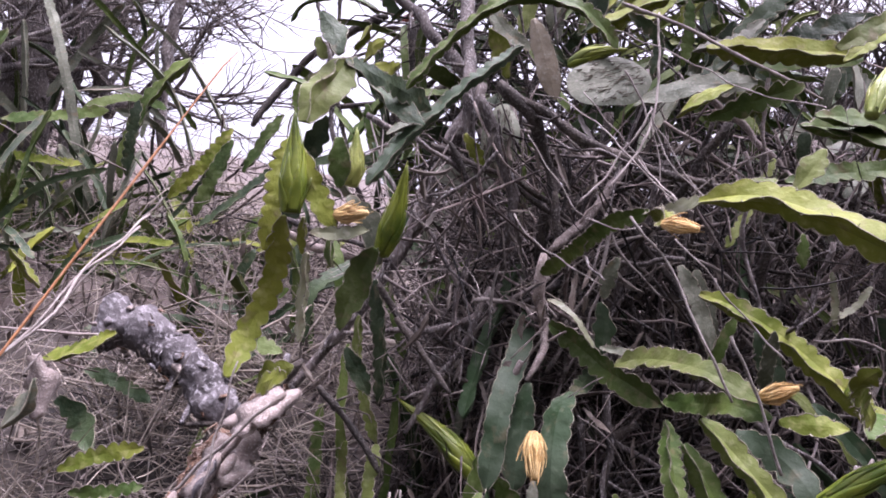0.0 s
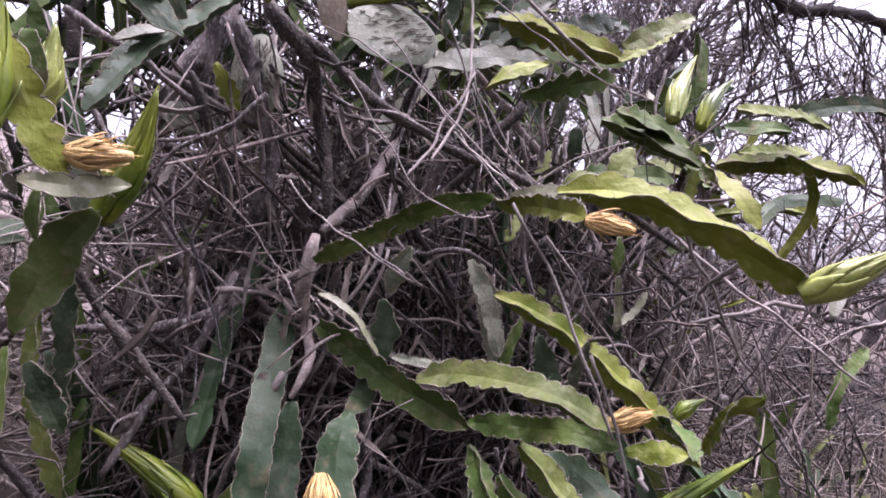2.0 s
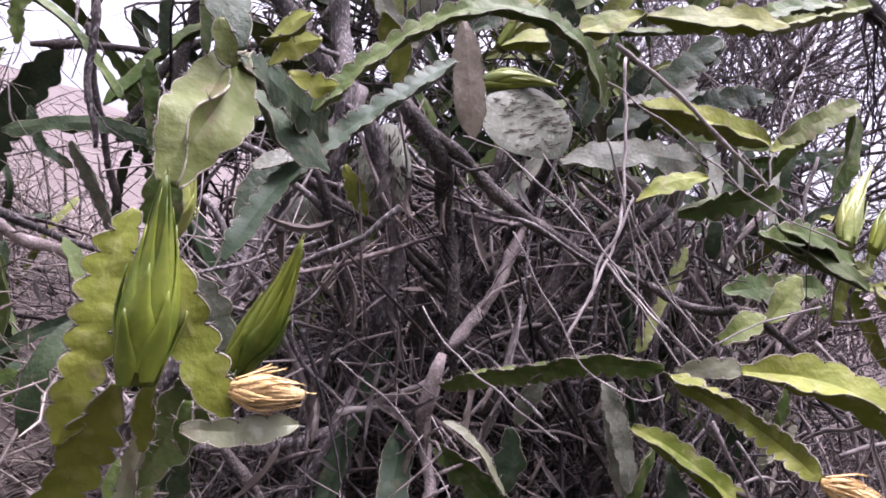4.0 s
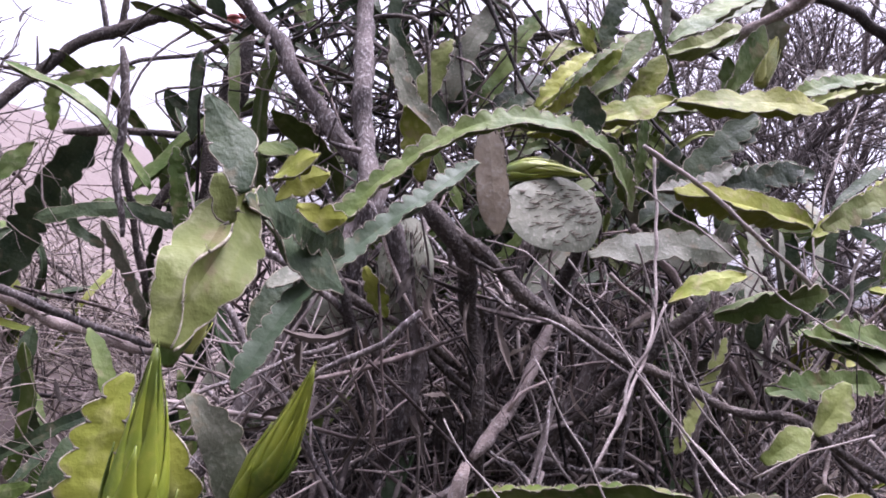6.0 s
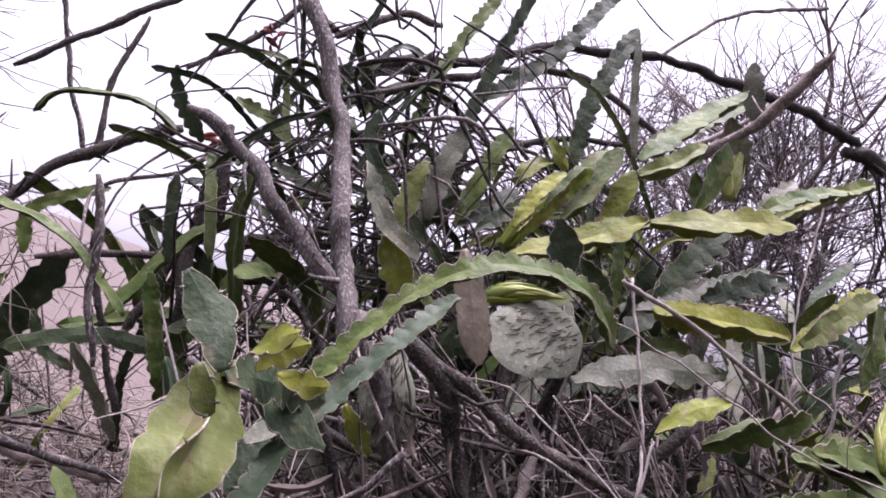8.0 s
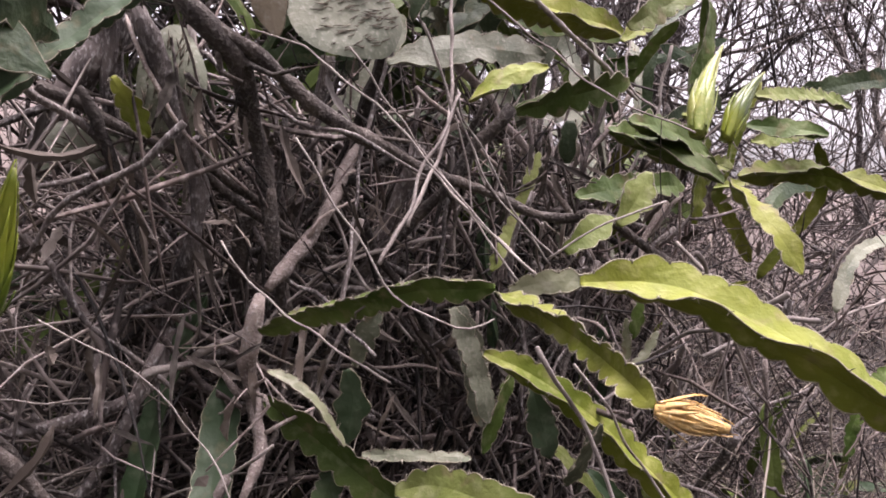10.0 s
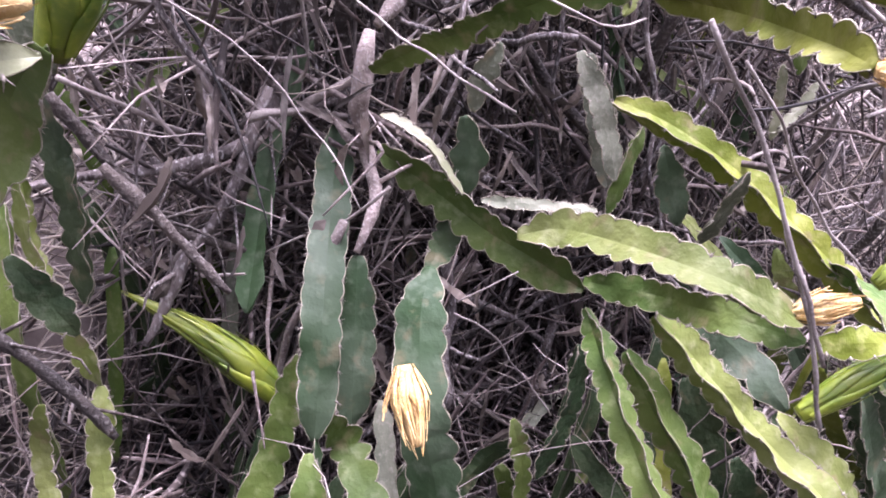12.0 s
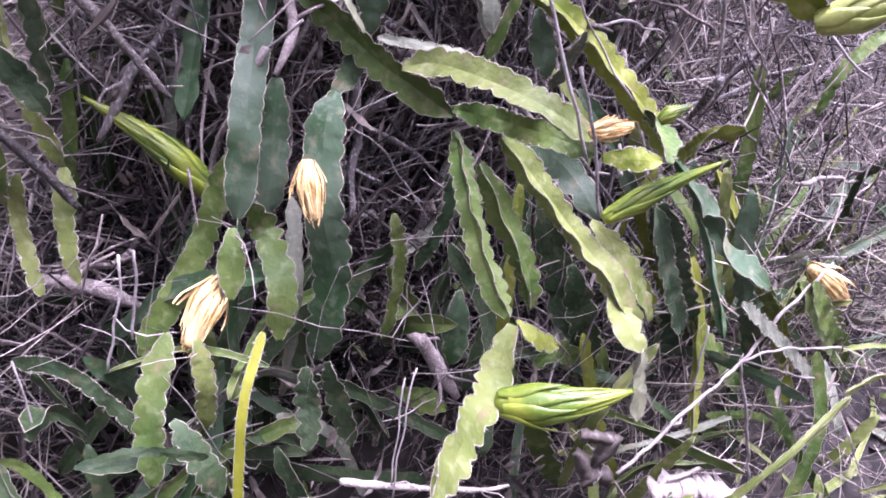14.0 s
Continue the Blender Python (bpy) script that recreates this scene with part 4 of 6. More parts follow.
stem([(0.442, 1.700, 1.801), (0.481, 1.700, 1.840), (0.527, 1.700, 1.863)], 0.033, 'young_lit', 0, 0.5)
stem([(0.503, 1.700, 1.909), (0.561, 1.700, 1.854)], 0.036, 'young_lit', 0, 0.5)
stem([(0.564, 1.500, 1.838), (0.555, 1.500, 1.934), (0.553, 1.500, 2.052)], 0.018, 'grey', 0, 0.7)
stem([(0.595, 1.500, 1.819), (0.663, 1.480, 1.846), (0.689, 1.460, 1.876)], 0.032, 'green', 0, 0.5)
stem([(0.669, 1.450, 1.755), (0.705, 1.450, 1.829), (0.731, 1.450, 1.889)], 0.045, 'green', 0, 0.5)
stem([(0.865, 1.500, 1.798), (0.919, 1.500, 1.843), (0.964, 1.500, 1.880)], 0.036, 'grey', 0, 0.5)
stem([(0.765, 1.400, 1.764), (0.855, 1.400, 1.806), (0.979, 1.400, 1.845)], 0.035, 'green', 0, 0.4)
stem([(0.727, 1.600, 1.542), (0.709, 1.600, 1.635), (0.678, 1.600, 1.688)], 0.045, 'dark', 0, 0.5)
stem([(0.768, 1.500, 1.609), (0.852, 1.500, 1.647), (0.951, 1.500, 1.679)], 0.037, 'dark', 0, 0.4)
stem([(0.530, 1.420, 1.560), (0.622, 1.420, 1.589), (0.671, 1.420, 1.630)], 0.030, 'grey', 0, 0.5)
stem([(0.581, 1.500, 1.515), (0.647, 1.500, 1.511), (0.720, 1.500, 1.525)], 0.038, 'green', 0, 0.5)
stem([(0.173, 1.500, 1.511), (0.162, 1.500, 1.559), (0.132, 1.500, 1.616)], 0.045, 'young_lit', 0, 0.3)
stem([(0.315, 1.300, 1.555), (0.310, 1.300, 1.602), (0.300, 1.300, 1.646)], 0.040, 'dark', 0, 0.9)
stem([(0.562, 1.600, 1.670), (0.613, 1.600, 1.766), (0.642, 1.600, 1.850)], 0.047, 'young_lit', 0, 0.4)
stem([(0.494, 1.600, 1.719), (0.557, 1.600, 1.797), (0.610, 1.600, 1.887)], 0.042, 'green', 0, 0.4)
bud((0.299, 1.500, 1.547), (0.403, 1.420, 1.558), 0.021, 'bud')
branch([(0.126, 2.400, 2.398), (0.015, 2.400, 2.257), (-0.159, 2.400, 2.100)], 0.0108, 0.0062, 'bark_dark', twigs=3)
branch([(-0.185, 2.300, 1.404), (-0.100, 2.300, 1.608), (0.036, 2.300, 1.751)], 0.0135, 0.0095, 'bark_dark')
branch([(-0.012, 2.200, 1.638), (0.086, 2.200, 1.683), (0.241, 2.200, 1.688)], 0.0174, 0.0134, 'bark_dark')
branch([(0.029, 2.200, 1.567), (0.155, 2.200, 1.614), (0.263, 2.200, 1.647)], 0.0121, 0.0108, 'bark_dark')
branch([(-0.022, 2.200, 1.590), (-0.012, 2.200, 1.359), (0.020, 2.200, 1.140)], 0.0127, 0.0127, 'bark_dark')
branch([(-0.277, 2.100, 1.615), (-0.226, 2.100, 1.426), (-0.170, 2.100, 1.252)], 0.0069, 0.0080, 'bark_dark', twigs=4)
branch([(-0.493, 2.600, 2.319), (-0.436, 2.600, 2.084), (-0.365, 2.600, 1.875)], 0.0062, 0.0077, 'bark', twigs=4)
branch([(-0.268, 2.400, 2.210), (-0.318, 2.400, 2.022), (-0.325, 2.400, 1.841)], 0.0057, 0.0085, 'bark_dark', twigs=4)
branch([(0.237, 2.400, 2.210), (0.415, 2.400, 2.300), (0.560, 2.400, 2.328)], 0.0150, 0.0150, 'bark_dark')
branch([(0.229, 2.300, 2.085), (0.379, 2.300, 2.170), (0.560, 2.300, 2.250), (0.794, 2.300, 2.348), (0.972, 2.200, 2.299), (1.311, 2.200, 2.158)], 0.0153, 0.0085, 'bark_dark', twigs=3)
branch([(0.203, 2.400, 2.302), (0.393, 2.400, 2.428), (0.521, 2.400, 2.444)], 0.0134, 0.0117, 'bark_dark')
branch([(0.596, 2.100, 2.003), (0.793, 2.100, 2.079), (1.015, 2.100, 2.114)], 0.0106, 0.0076, 'bark_dark')
branch([(1.184, 2.200, 2.473), (1.487, 2.200, 2.710), (1.926, 2.200, 2.881)], 0.0056, 0.0075, 'bark', twigs=3)
stem([(-0.088, 1.120, 1.418), (-0.070, 1.100, 1.435), (-0.053, 1.090, 1.444)], 0.026, 'young_lit', 0, 0.7)
stem([(-0.070, 1.120, 1.416), (-0.045, 1.120, 1.409), (-0.031, 1.100, 1.411)], 0.022, 'young_lit', 0, 0.7)
stem([(-0.086, 1.220, 1.414), (-0.039, 1.220, 1.373), (0.008, 1.220, 1.346)], 0.051, 'dark', 0, 0.7)
stem([(-0.143, 1.020, 1.421), (-0.134, 1.020, 1.398), (-0.128, 1.020, 1.390)], 0.026, 'light', 10, 0.9)
stem([(-0.060, 1.280, 1.339), (-0.034, 1.280, 1.353), (-0.006, 1.280, 1.365)], 0.038, 'grey', 0, 0.7)

# ---- stems massed at the top ----
plant("climbing_cactus", (0.75, 1.55, ground_z(0.75, 1.55)), "yellow-green and grey cactus stems massed over the tangle against the sky")
stem([(0.549, 1.400, 1.561), (0.670, 1.400, 1.561), (0.848, 1.400, 1.559)], 0.053, 'young_lit', 160, 0.2)
stem([(0.627, 1.500, 1.576), (0.701, 1.500, 1.661), (0.791, 1.500, 1.753)], 0.048, 'dark', 20, 0.4)
stem([(0.536, 1.550, 1.706), (0.655, 1.550, 1.739), (0.783, 1.550, 1.777)], 0.022, 'green', 0, 0.4)
stem([(0.630, 1.550, 1.590), (0.740, 1.550, 1.629), (0.958, 1.550, 1.703)], 0.025, 'dark', 0, 0.4)
stem([(0.536, 1.450, 1.788), (0.612, 1.450, 1.823), (0.678, 1.450, 1.875)], 0.037, 'light', 150, 0.3)
stem([(0.671, 1.600, 1.899), (0.772, 1.600, 1.961), (0.935, 1.600, 2.067)], 0.044, 'green', 30, 0.3)
stem([(0.821, 1.500, 1.860), (0.805, 1.500, 1.909), (0.781, 1.500, 1.966)], 0.045, 'pale', 25, 0.4)
stem([(0.856, 1.450, 1.775), (0.948, 1.450, 1.824), (1.123, 1.450, 1.900)], 0.036, 'light', 150, 0.3)
stem([(0.757, 1.520, 1.753), (0.735, 1.520, 1.800), (0.720, 1.520, 1.849)], 0.041, 'green', 0, 0.5)
stem([(0.793, 1.350, 1.530), (0.862, 1.350, 1.579), (0.973, 1.350, 1.658)], 0.032, 'young_lit', 30, 0.4)
stem([(0.385, 1.580, 1.686), (0.430, 1.580, 1.756), (0.480, 1.580, 1.805)], 0.029, 'young_lit', 30, 0.4)
stem([(0.409, 1.600, 1.683), (0.489, 1.600, 1.763), (0.551, 1.600, 1.834)], 0.026, 'young_lit', -30, 0.4)
stem([(0.482, 1.640, 1.751), (0.555, 1.640, 1.834), (0.611, 1.640, 1.893)], 0.032, 'green', 30, 0.4)
stem([(0.442, 1.500, 1.639), (0.493, 1.500, 1.669), (0.521, 1.500, 1.705)], 0.028, 'young_lit', 30, 0.5)
stem([(0.297, 1.750, 1.705), (0.316, 1.750, 1.808), (0.348, 1.750, 1.905)], 0.043, 'grey', 20, 0.4)
stem([(0.217, 1.700, 1.662), (0.237, 1.700, 1.738), (0.260, 1.700, 1.801)], 0.042, 'light', 20, 0.5)
stem([(0.378, 1.800, 1.722), (0.424, 1.800, 1.826), (0.483, 1.800, 1.948)], 0.039, 'green', 20, 0.4)
stem([(0.370, 1.700, 1.692), (0.457, 1.700, 1.751), (0.539, 1.700, 1.793)], 0.030, 'dark', 0, 0.4)
stem([(0.117, 1.600, 1.745), (0.161, 1.600, 1.655), (0.229, 1.600, 1.605)], 0.031, 'grey', 20, 0.4)
stem([(0.536, 1.500, 1.554), (0.547, 1.500, 1.624), (0.545, 1.500, 1.701)], 0.026, 'green', 0, 0.4)
stem([(0.599, 1.550, 1.548), (0.639, 1.550, 1.607), (0.666, 1.550, 1.674)], 0.040, 'dark', 0, 0.4)
stem([(-0.163, 1.900, 1.538), (-0.144, 1.900, 1.447), (-0.118, 1.900, 1.347)], 0.027, 'green', 0, 0.4)
stem([(-0.146, 2.000, 1.745), (-0.141, 2.000, 1.644), (-0.133, 2.000, 1.567)], 0.024, 'dark', 0, 0.4)
stem([(0.855, 1.350, 1.392), (0.942, 1.350, 1.381), (1.068, 1.350, 1.353)], 0.039, 'green', 25, 0.4)
stem([(0.939, 1.400, 1.369), (1.045, 1.400, 1.363), (1.188, 1.400, 1.371)], 0.031, 'light', 25, 0.4)
stem([(0.950, 1.300, 1.256), (0.956, 1.300, 1.333), (0.953, 1.300, 1.417)], 0.030, 'young_lit', 0, 0.5)
stem([(1.043, 0.985, 1.367), (1.137, 0.960, 1.364), (1.302, 0.930, 1.369)], 0.040, 'young_lit', 45, 0.1)
stem([(0.659, 1.200, 1.387), (0.743, 1.200, 1.380), (0.830, 1.200, 1.358)], 0.038, 'green', 30, 0.4)
stem([(1.005, 1.250, 1.470), (1.181, 1.250, 1.493), (1.307, 1.250, 1.490)], 0.028, 'light', 30, 0.4)
stem([(0.647, 1.270, 1.284), (0.748, 1.270, 1.302), (0.875, 1.270, 1.315)], 0.041, 'green', 25, 0.4)
stem([(0.647, 1.220, 1.374), (0.751, 1.220, 1.362), (0.886, 1.220, 1.333)], 0.036, 'green', 30, 0.3)
stem([(1.086, 1.300, 1.404), (1.207, 1.300, 1.427), (1.323, 1.300, 1.445)], 0.031, 'light', 30, 0.4)
stem([(0.603, 1.150, 1.254), (0.628, 1.150, 1.286), (0.649, 1.150, 1.322)], 0.037, 'light', 20, 0.4)
stem([(0.489, 1.120, 1.225), (0.521, 1.120, 1.245), (0.558, 1.120, 1.265)], 0.035, 'light', 20, 0.5)
plant("climbing_cactus", (0.7, 1.1, ground_z(0.7, 1.1)), "blue-green and green cactus stems hanging low beside the hollow")
stem([(0.668, 1.000, 0.811), (0.736, 1.000, 0.698), (0.837, 1.000, 0.548)], 0.036, 'blue', 20, 0.4)
stem([(1.140, 1.000, 0.595), (1.353, 1.000, 0.409), (1.654, 1.000, 0.173)], 0.047, 'green', 20, 0.4)
stem([(1.131, 1.100, 0.895), (1.153, 1.100, 0.976), (1.237, 1.100, 1.045)], 0.025, 'green', 20, 0.4)
stem([(-0.110, 1.250, 0.964), (-0.086, 1.250, 0.922), (-0.066, 1.250, 0.886)], 0.027, 'dark', 20, 0.4)
stem([(0.331, 1.150, 0.765), (0.351, 1.150, 0.675), (0.340, 1.150, 0.546)], 0.023, 'green', 20, 0.4)
stem([(0.448, 1.200, 0.807), (0.444, 1.200, 0.717), (0.409, 1.200, 0.629)], 0.028, 'dark', 20, 0.4)
stem([(0.618, 1.100, 0.450), (0.658, 1.100, 0.482), (0.722, 1.100, 0.436)], 0.037, 'green', 20, 0.4)
branch([(0.115, 1.520, 1.495), (0.066, 1.520, 1.374), (0.017, 1.520, 1.265), (-0.032, 1.520, 1.145), (-0.113, 1.520, 1.019), (-0.199, 1.520, 0.915), (-0.274, 1.520, 0.822)], 0.0205, 0.0090, 'bark', twigs=5)
branch([(-0.198, 1.340, 0.929), (-0.267, 1.340, 0.844), (-0.328, 1.340, 0.813), (-0.415, 1.340, 0.803)], 0.0082, 0.0057, 'bark_dark', twigs=3)
branch([(-0.369, 2.100, 1.545), (-0.261, 2.100, 1.573), (-0.131, 2.100, 1.585)], 0.0092, 0.0064, 'bark_dark', twigs=3)
branch([(-0.058, 2.050, 1.817), (-0.058, 2.050, 1.709), (-0.053, 2.050, 1.603)], 0.0188, 0.0131, 'bark_dark', twigs=3)
branch([(-0.280, 1.900, 1.695), (-0.253, 1.900, 1.579), (-0.250, 1.900, 1.478), (-0.225, 1.900, 1.361)], 0.0080, 0.0056, 'bark', twigs=3)
branch([(0.329, 1.200, 1.562), (0.442, 1.200, 1.522), (0.574, 1.200, 1.460), (0.671, 1.200, 1.416)], 0.0035, 0.0025, 'vine', twigs=2)
branch([(-0.435, 2.000, 1.241), (-0.319, 2.000, 1.207), (-0.145, 2.000, 1.159)], 0.0092, 0.0064, 'bark', twigs=4)
branch([(0.917, 1.900, 1.971), (1.085, 1.900, 2.088), (1.268, 1.900, 2.208), (1.549, 1.900, 2.440)], 0.0070, 0.0055, 'bark_pale', twigs=3)

# ---- thin dry vines ----
vine([(0.194, 1.300, 1.429), (0.248, 1.300, 1.420), (0.299, 1.200, 1.354), (0.353, 1.100, 1.258), (0.392, 1.050, 1.206)], 0.0018, 'vine')
vine([(0.280, 1.250, 1.421), (0.361, 1.200, 1.309), (0.401, 1.080, 1.194)], 0.0016, 'vine')
vine([(0.380, 1.190, 1.386), (0.392, 1.170, 1.337), (0.449, 1.100, 1.212)], 0.0019, 'vine')
vine([(0.383, 1.190, 1.383), (0.316, 1.150, 1.287), (0.252, 1.100, 1.214)], 0.0029, 'vine')
vine([(0.422, 1.300, 1.586), (0.410, 1.250, 1.438), (0.374, 1.200, 1.335), (0.306, 1.150, 1.243)], 0.0032, 'vine')
vine([(0.167, 1.100, 1.316), (0.204, 1.080, 1.251), (0.236, 1.050, 1.197), (0.283, 1.030, 1.168), (0.323, 1.030, 1.176)], 0.0014, 'vine')
vine([(-0.011, 1.050, 1.186), (0.048, 1.050, 1.144), (0.089, 1.030, 1.093), (0.103, 1.000, 1.060)], 0.0009, 'vine')
vine([(0.278, 0.920, 1.179), (0.324, 0.920, 1.124), (0.348, 0.900, 1.065), (0.397, 0.880, 0.958)], 0.0026, 'vine')
vine([(0.346, 0.950, 1.156), (0.443, 0.950, 1.053), (0.488, 0.930, 1.002)], 0.0018, 'vine')
plant("climbing_cactus", (-0.9, 1.9, 0.8), "thin green cactus stems among straw on the bank")
stem([(-1.186, 2.000, 1.473), (-1.046, 2.000, 1.486), (-0.888, 2.000, 1.509)], 0.038, 'green', 0, 0.6)
stem([(-0.891, 2.100, 1.335), (-0.854, 2.100, 1.494), (-0.803, 2.100, 1.597), (-0.706, 2.100, 1.698)], 0.053, 'green', 0, 0.5)
stem([(-0.848, 2.050, 1.335), (-0.839, 2.050, 1.452), (-0.827, 2.050, 1.553)], 0.039, 'dark', 0, 0.5)
stem([(-0.671, 1.900, 1.263), (-0.584, 1.900, 1.359), (-0.512, 1.900, 1.456)], 0.036, 'young_lit', 0, 0.5)
stem([(-0.592, 1.880, 1.220), (-0.547, 1.880, 1.328), (-0.505, 1.880, 1.422)], 0.044, 'green', 0, 0.5)
stem([(-0.479, 1.900, 1.341), (-0.418, 1.900, 1.442), (-0.379, 1.900, 1.499)], 0.039, 'green', 0, 0.5)
stem([(-0.573, 1.850, 1.189), (-0.477, 1.850, 1.269), (-0.387, 1.850, 1.349)], 0.026, 'dark', 0, 0.5)
stem([(-1.179, 2.000, 1.379), (-1.070, 2.000, 1.365), (-0.952, 2.000, 1.355)], 0.025, 'young_lit', 0, 0.5)
stem([(-0.960, 1.700, 1.112), (-0.924, 1.700, 1.074), (-0.882, 1.700, 1.023)], 0.032, 'young_lit', 0, 0.5)
stem([(-0.683, 1.350, 0.908), (-0.590, 1.330, 0.936), (-0.531, 1.320, 0.967)], 0.033, 'young_lit', 0, 0.6)
stem([(-0.560, 1.200, 0.753), (-0.489, 1.200, 0.780), (-0.422, 1.200, 0.794)], 0.026, 'young_lit', 0, 0.6)
stem([(-0.515, 1.150, 0.734), (-0.455, 1.150, 0.738), (-0.399, 1.150, 0.748)], 0.019, 'green', 0, 0.6)
stem([(-0.645, 1.450, 0.877), (-0.589, 1.450, 0.860), (-0.502, 1.420, 0.825)], 0.027, 'dark', 0, 0.6)
stem([(-0.298, 1.300, 0.966), (-0.263, 1.300, 0.956), (-0.227, 1.300, 0.944)], 0.030, 'green', 0, 0.6)
stem([(-0.208, 1.050, 0.921), (-0.185, 1.030, 0.945), (-0.153, 1.020, 0.960)], 0.043, 'young_lit', 0, 0.8)
stem([(-0.645, 1.350, 0.839), (-0.602, 1.350, 0.805), (-0.554, 1.300, 0.757)], 0.052, 'dark', 0, 0.6)
stem([(-0.655, 1.200, 0.815), (-0.621, 1.200, 0.852), (-0.606, 1.200, 0.899)], 0.046, 'grey', 0, 0.6)
vine([(-0.225, 1.000, 0.967), (-0.241, 0.980, 0.880), (-0.255, 0.950, 0.783)], 0.0022, 'vine')
vine([(-0.194, 0.600, 1.133), (-0.202, 0.520, 1.088), (-0.210, 0.470, 1.050), (-0.295, 0.400, 0.965)], 0.0015, 'vine')
vine([(-0.201, 0.600, 1.124), (-0.214, 0.530, 1.080), (-0.232, 0.490, 1.040), (-0.308, 0.420, 0.973)], 0.0014, 'vine')
vine([(-0.498, 1.300, 1.058), (-0.599, 1.300, 0.993), (-0.657, 1.250, 0.889)], 0.0020, 'vine')
vine([(-0.529, 1.500, 1.229), (-0.646, 1.450, 1.072), (-0.721, 1.400, 0.939)], 0.0028, 'vine')
vine([(-0.221, 1.200, 0.878), (-0.308, 1.200, 0.792), (-0.377, 1.200, 0.726)], 0.0046, 'vine')
vine([(1.158, 0.970, 0.657), (1.042, 0.950, 0.599), (0.926, 0.930, 0.517), (0.803, 0.900, 0.497), (0.696, 0.880, 0.459), (0.608, 0.860, 0.440)], 0.0046, 'vine')
vine([(0.926, 0.930, 0.517), (0.992, 0.900, 0.361), (1.098, 0.880, 0.136)], 0.0042, 'vine')
vine([(0.926, 0.930, 0.517), (1.032, 0.920, 0.525), (1.188, 0.900, 0.505)], 0.0040, 'vine')
vine([(0.934, 0.930, 0.515), (1.095, 0.920, 0.450), (1.261, 0.900, 0.389)], 0.0032, 'vine')
vine([(0.824, 0.950, 0.602), (0.811, 0.930, 0.548), (0.802, 0.920, 0.492)], 0.0028, 'vine')
vine([(0.246, 0.920, 0.684), (0.233, 0.900, 0.626), (0.223, 0.880, 0.558)], 0.0016, 'vine')
vine([(0.259, 0.920, 0.695), (0.240, 0.900, 0.624), (0.229, 0.880, 0.531)], 0.0016, 'vine')
vine([(-0.018, 1.150, 0.755), (-0.029, 1.130, 0.684), (-0.045, 1.120, 0.611)], 0.0026, 'vine')
vine([(0.000, 1.150, 0.756), (-0.004, 1.150, 0.698), (-0.014, 1.140, 0.640)], 0.0027, 'vine')
vine([(-0.137, 1.100, 0.669), (-0.129, 1.080, 0.619), (-0.127, 1.070, 0.594)], 0.0019, 'vine')
vine([(0.339, 1.200, 1.448), (0.367, 1.200, 1.400), (0.376, 1.190, 1.361)], 0.0027, 'vine')
vine([(0.382, 1.190, 1.369), (0.400, 1.150, 1.290), (0.440, 1.080, 1.222)], 0.0019, 'vine')
vine([(0.380, 1.190, 1.362), (0.393, 1.170, 1.286), (0.380, 1.150, 1.236)], 0.0016, 'vine')
vine([(0.365, 1.200, 1.298), (0.384, 1.120, 1.244), (0.409, 1.060, 1.201)], 0.0022, 'vine')
vine([(0.289, 1.200, 1.522), (0.390, 1.150, 1.471), (0.503, 1.100, 1.396), (0.595, 1.050, 1.364)], 0.0016, 'vine')
vine([(0.400, 1.050, 1.227), (0.443, 1.020, 1.264), (0.496, 1.000, 1.288)], 0.0017, 'vine')
vine([(1.193, 1.600, 1.953), (0.970, 1.500, 1.551), (0.964, 1.400, 1.439)], 0.0032, 'vine')
vine([(0.174, 1.300, 1.208), (0.198, 1.250, 1.168), (0.231, 1.200, 1.133), (0.298, 1.150, 1.091)], 0.0019, 'vine')
vine([(-0.028, 1.350, 1.048), (0.012, 1.350, 1.041), (0.063, 1.350, 1.036)], 0.0016, 'vine')
vine([(0.251, 1.150, 0.911), (0.276, 1.130, 0.932), (0.299, 1.120, 0.948)], 0.0013, 'vine')
vine([(0.285, 1.200, 1.146), (0.280, 1.180, 1.163), (0.337, 1.150, 1.205)], 0.0015, 'vine')
vine([(0.278, 1.200, 0.874), (0.328, 1.200, 0.839), (0.422, 1.200, 0.718)], 0.0017, 'vine')
vine([(0.424, 0.950, 1.032), (0.450, 0.930, 0.954), (0.477, 0.920, 0.865)], 0.0031, 'vine')
branch([(-0.109, 1.340, 0.620), (-0.049, 1.320, 0.610), (0.019, 1.300, 0.575)], 0.0135, 0.0103, 'bark_pale', label='short pale dead log lying in the litter')
branch([(0.417, 1.200, 0.508), (0.465, 1.180, 0.445), (0.506, 1.160, 0.372)], 0.0175, 0.0117, 'bark_pale', label='short flaking stump of a dead cactus stem')
branch([(0.191, 0.950, 0.507), (0.281, 0.930, 0.478), (0.382, 0.900, 0.458), (0.432, 0.900, 0.448)], 0.0054, 0.0031, 'bark_pale', twigs=4)
branch([(0.720, 0.850, 0.392), (0.868, 0.870, 0.352), (0.959, 0.880, 0.313)], 0.0040, 0.0030, 'bark_pale', twigs=3)
branch([(-0.166, 1.350, 0.885), (-0.109, 1.330, 0.821), (-0.047, 1.300, 0.741)], 0.0074, 0.0055, 'bark_dark', twigs=4)
branch([(-0.068, 1.400, 1.073), (-0.014, 1.400, 0.991), (0.040, 1.400, 0.920), (0.123, 1.400, 0.885)], 0.0069, 0.0048, 'bark_dark', twigs=3)
branch([(0.147, 1.420, 1.077), (0.088, 1.400, 0.947), (0.040, 1.400, 0.883), (-0.010, 1.400, 0.789)], 0.0084, 0.0063, 'bark', twigs=4)
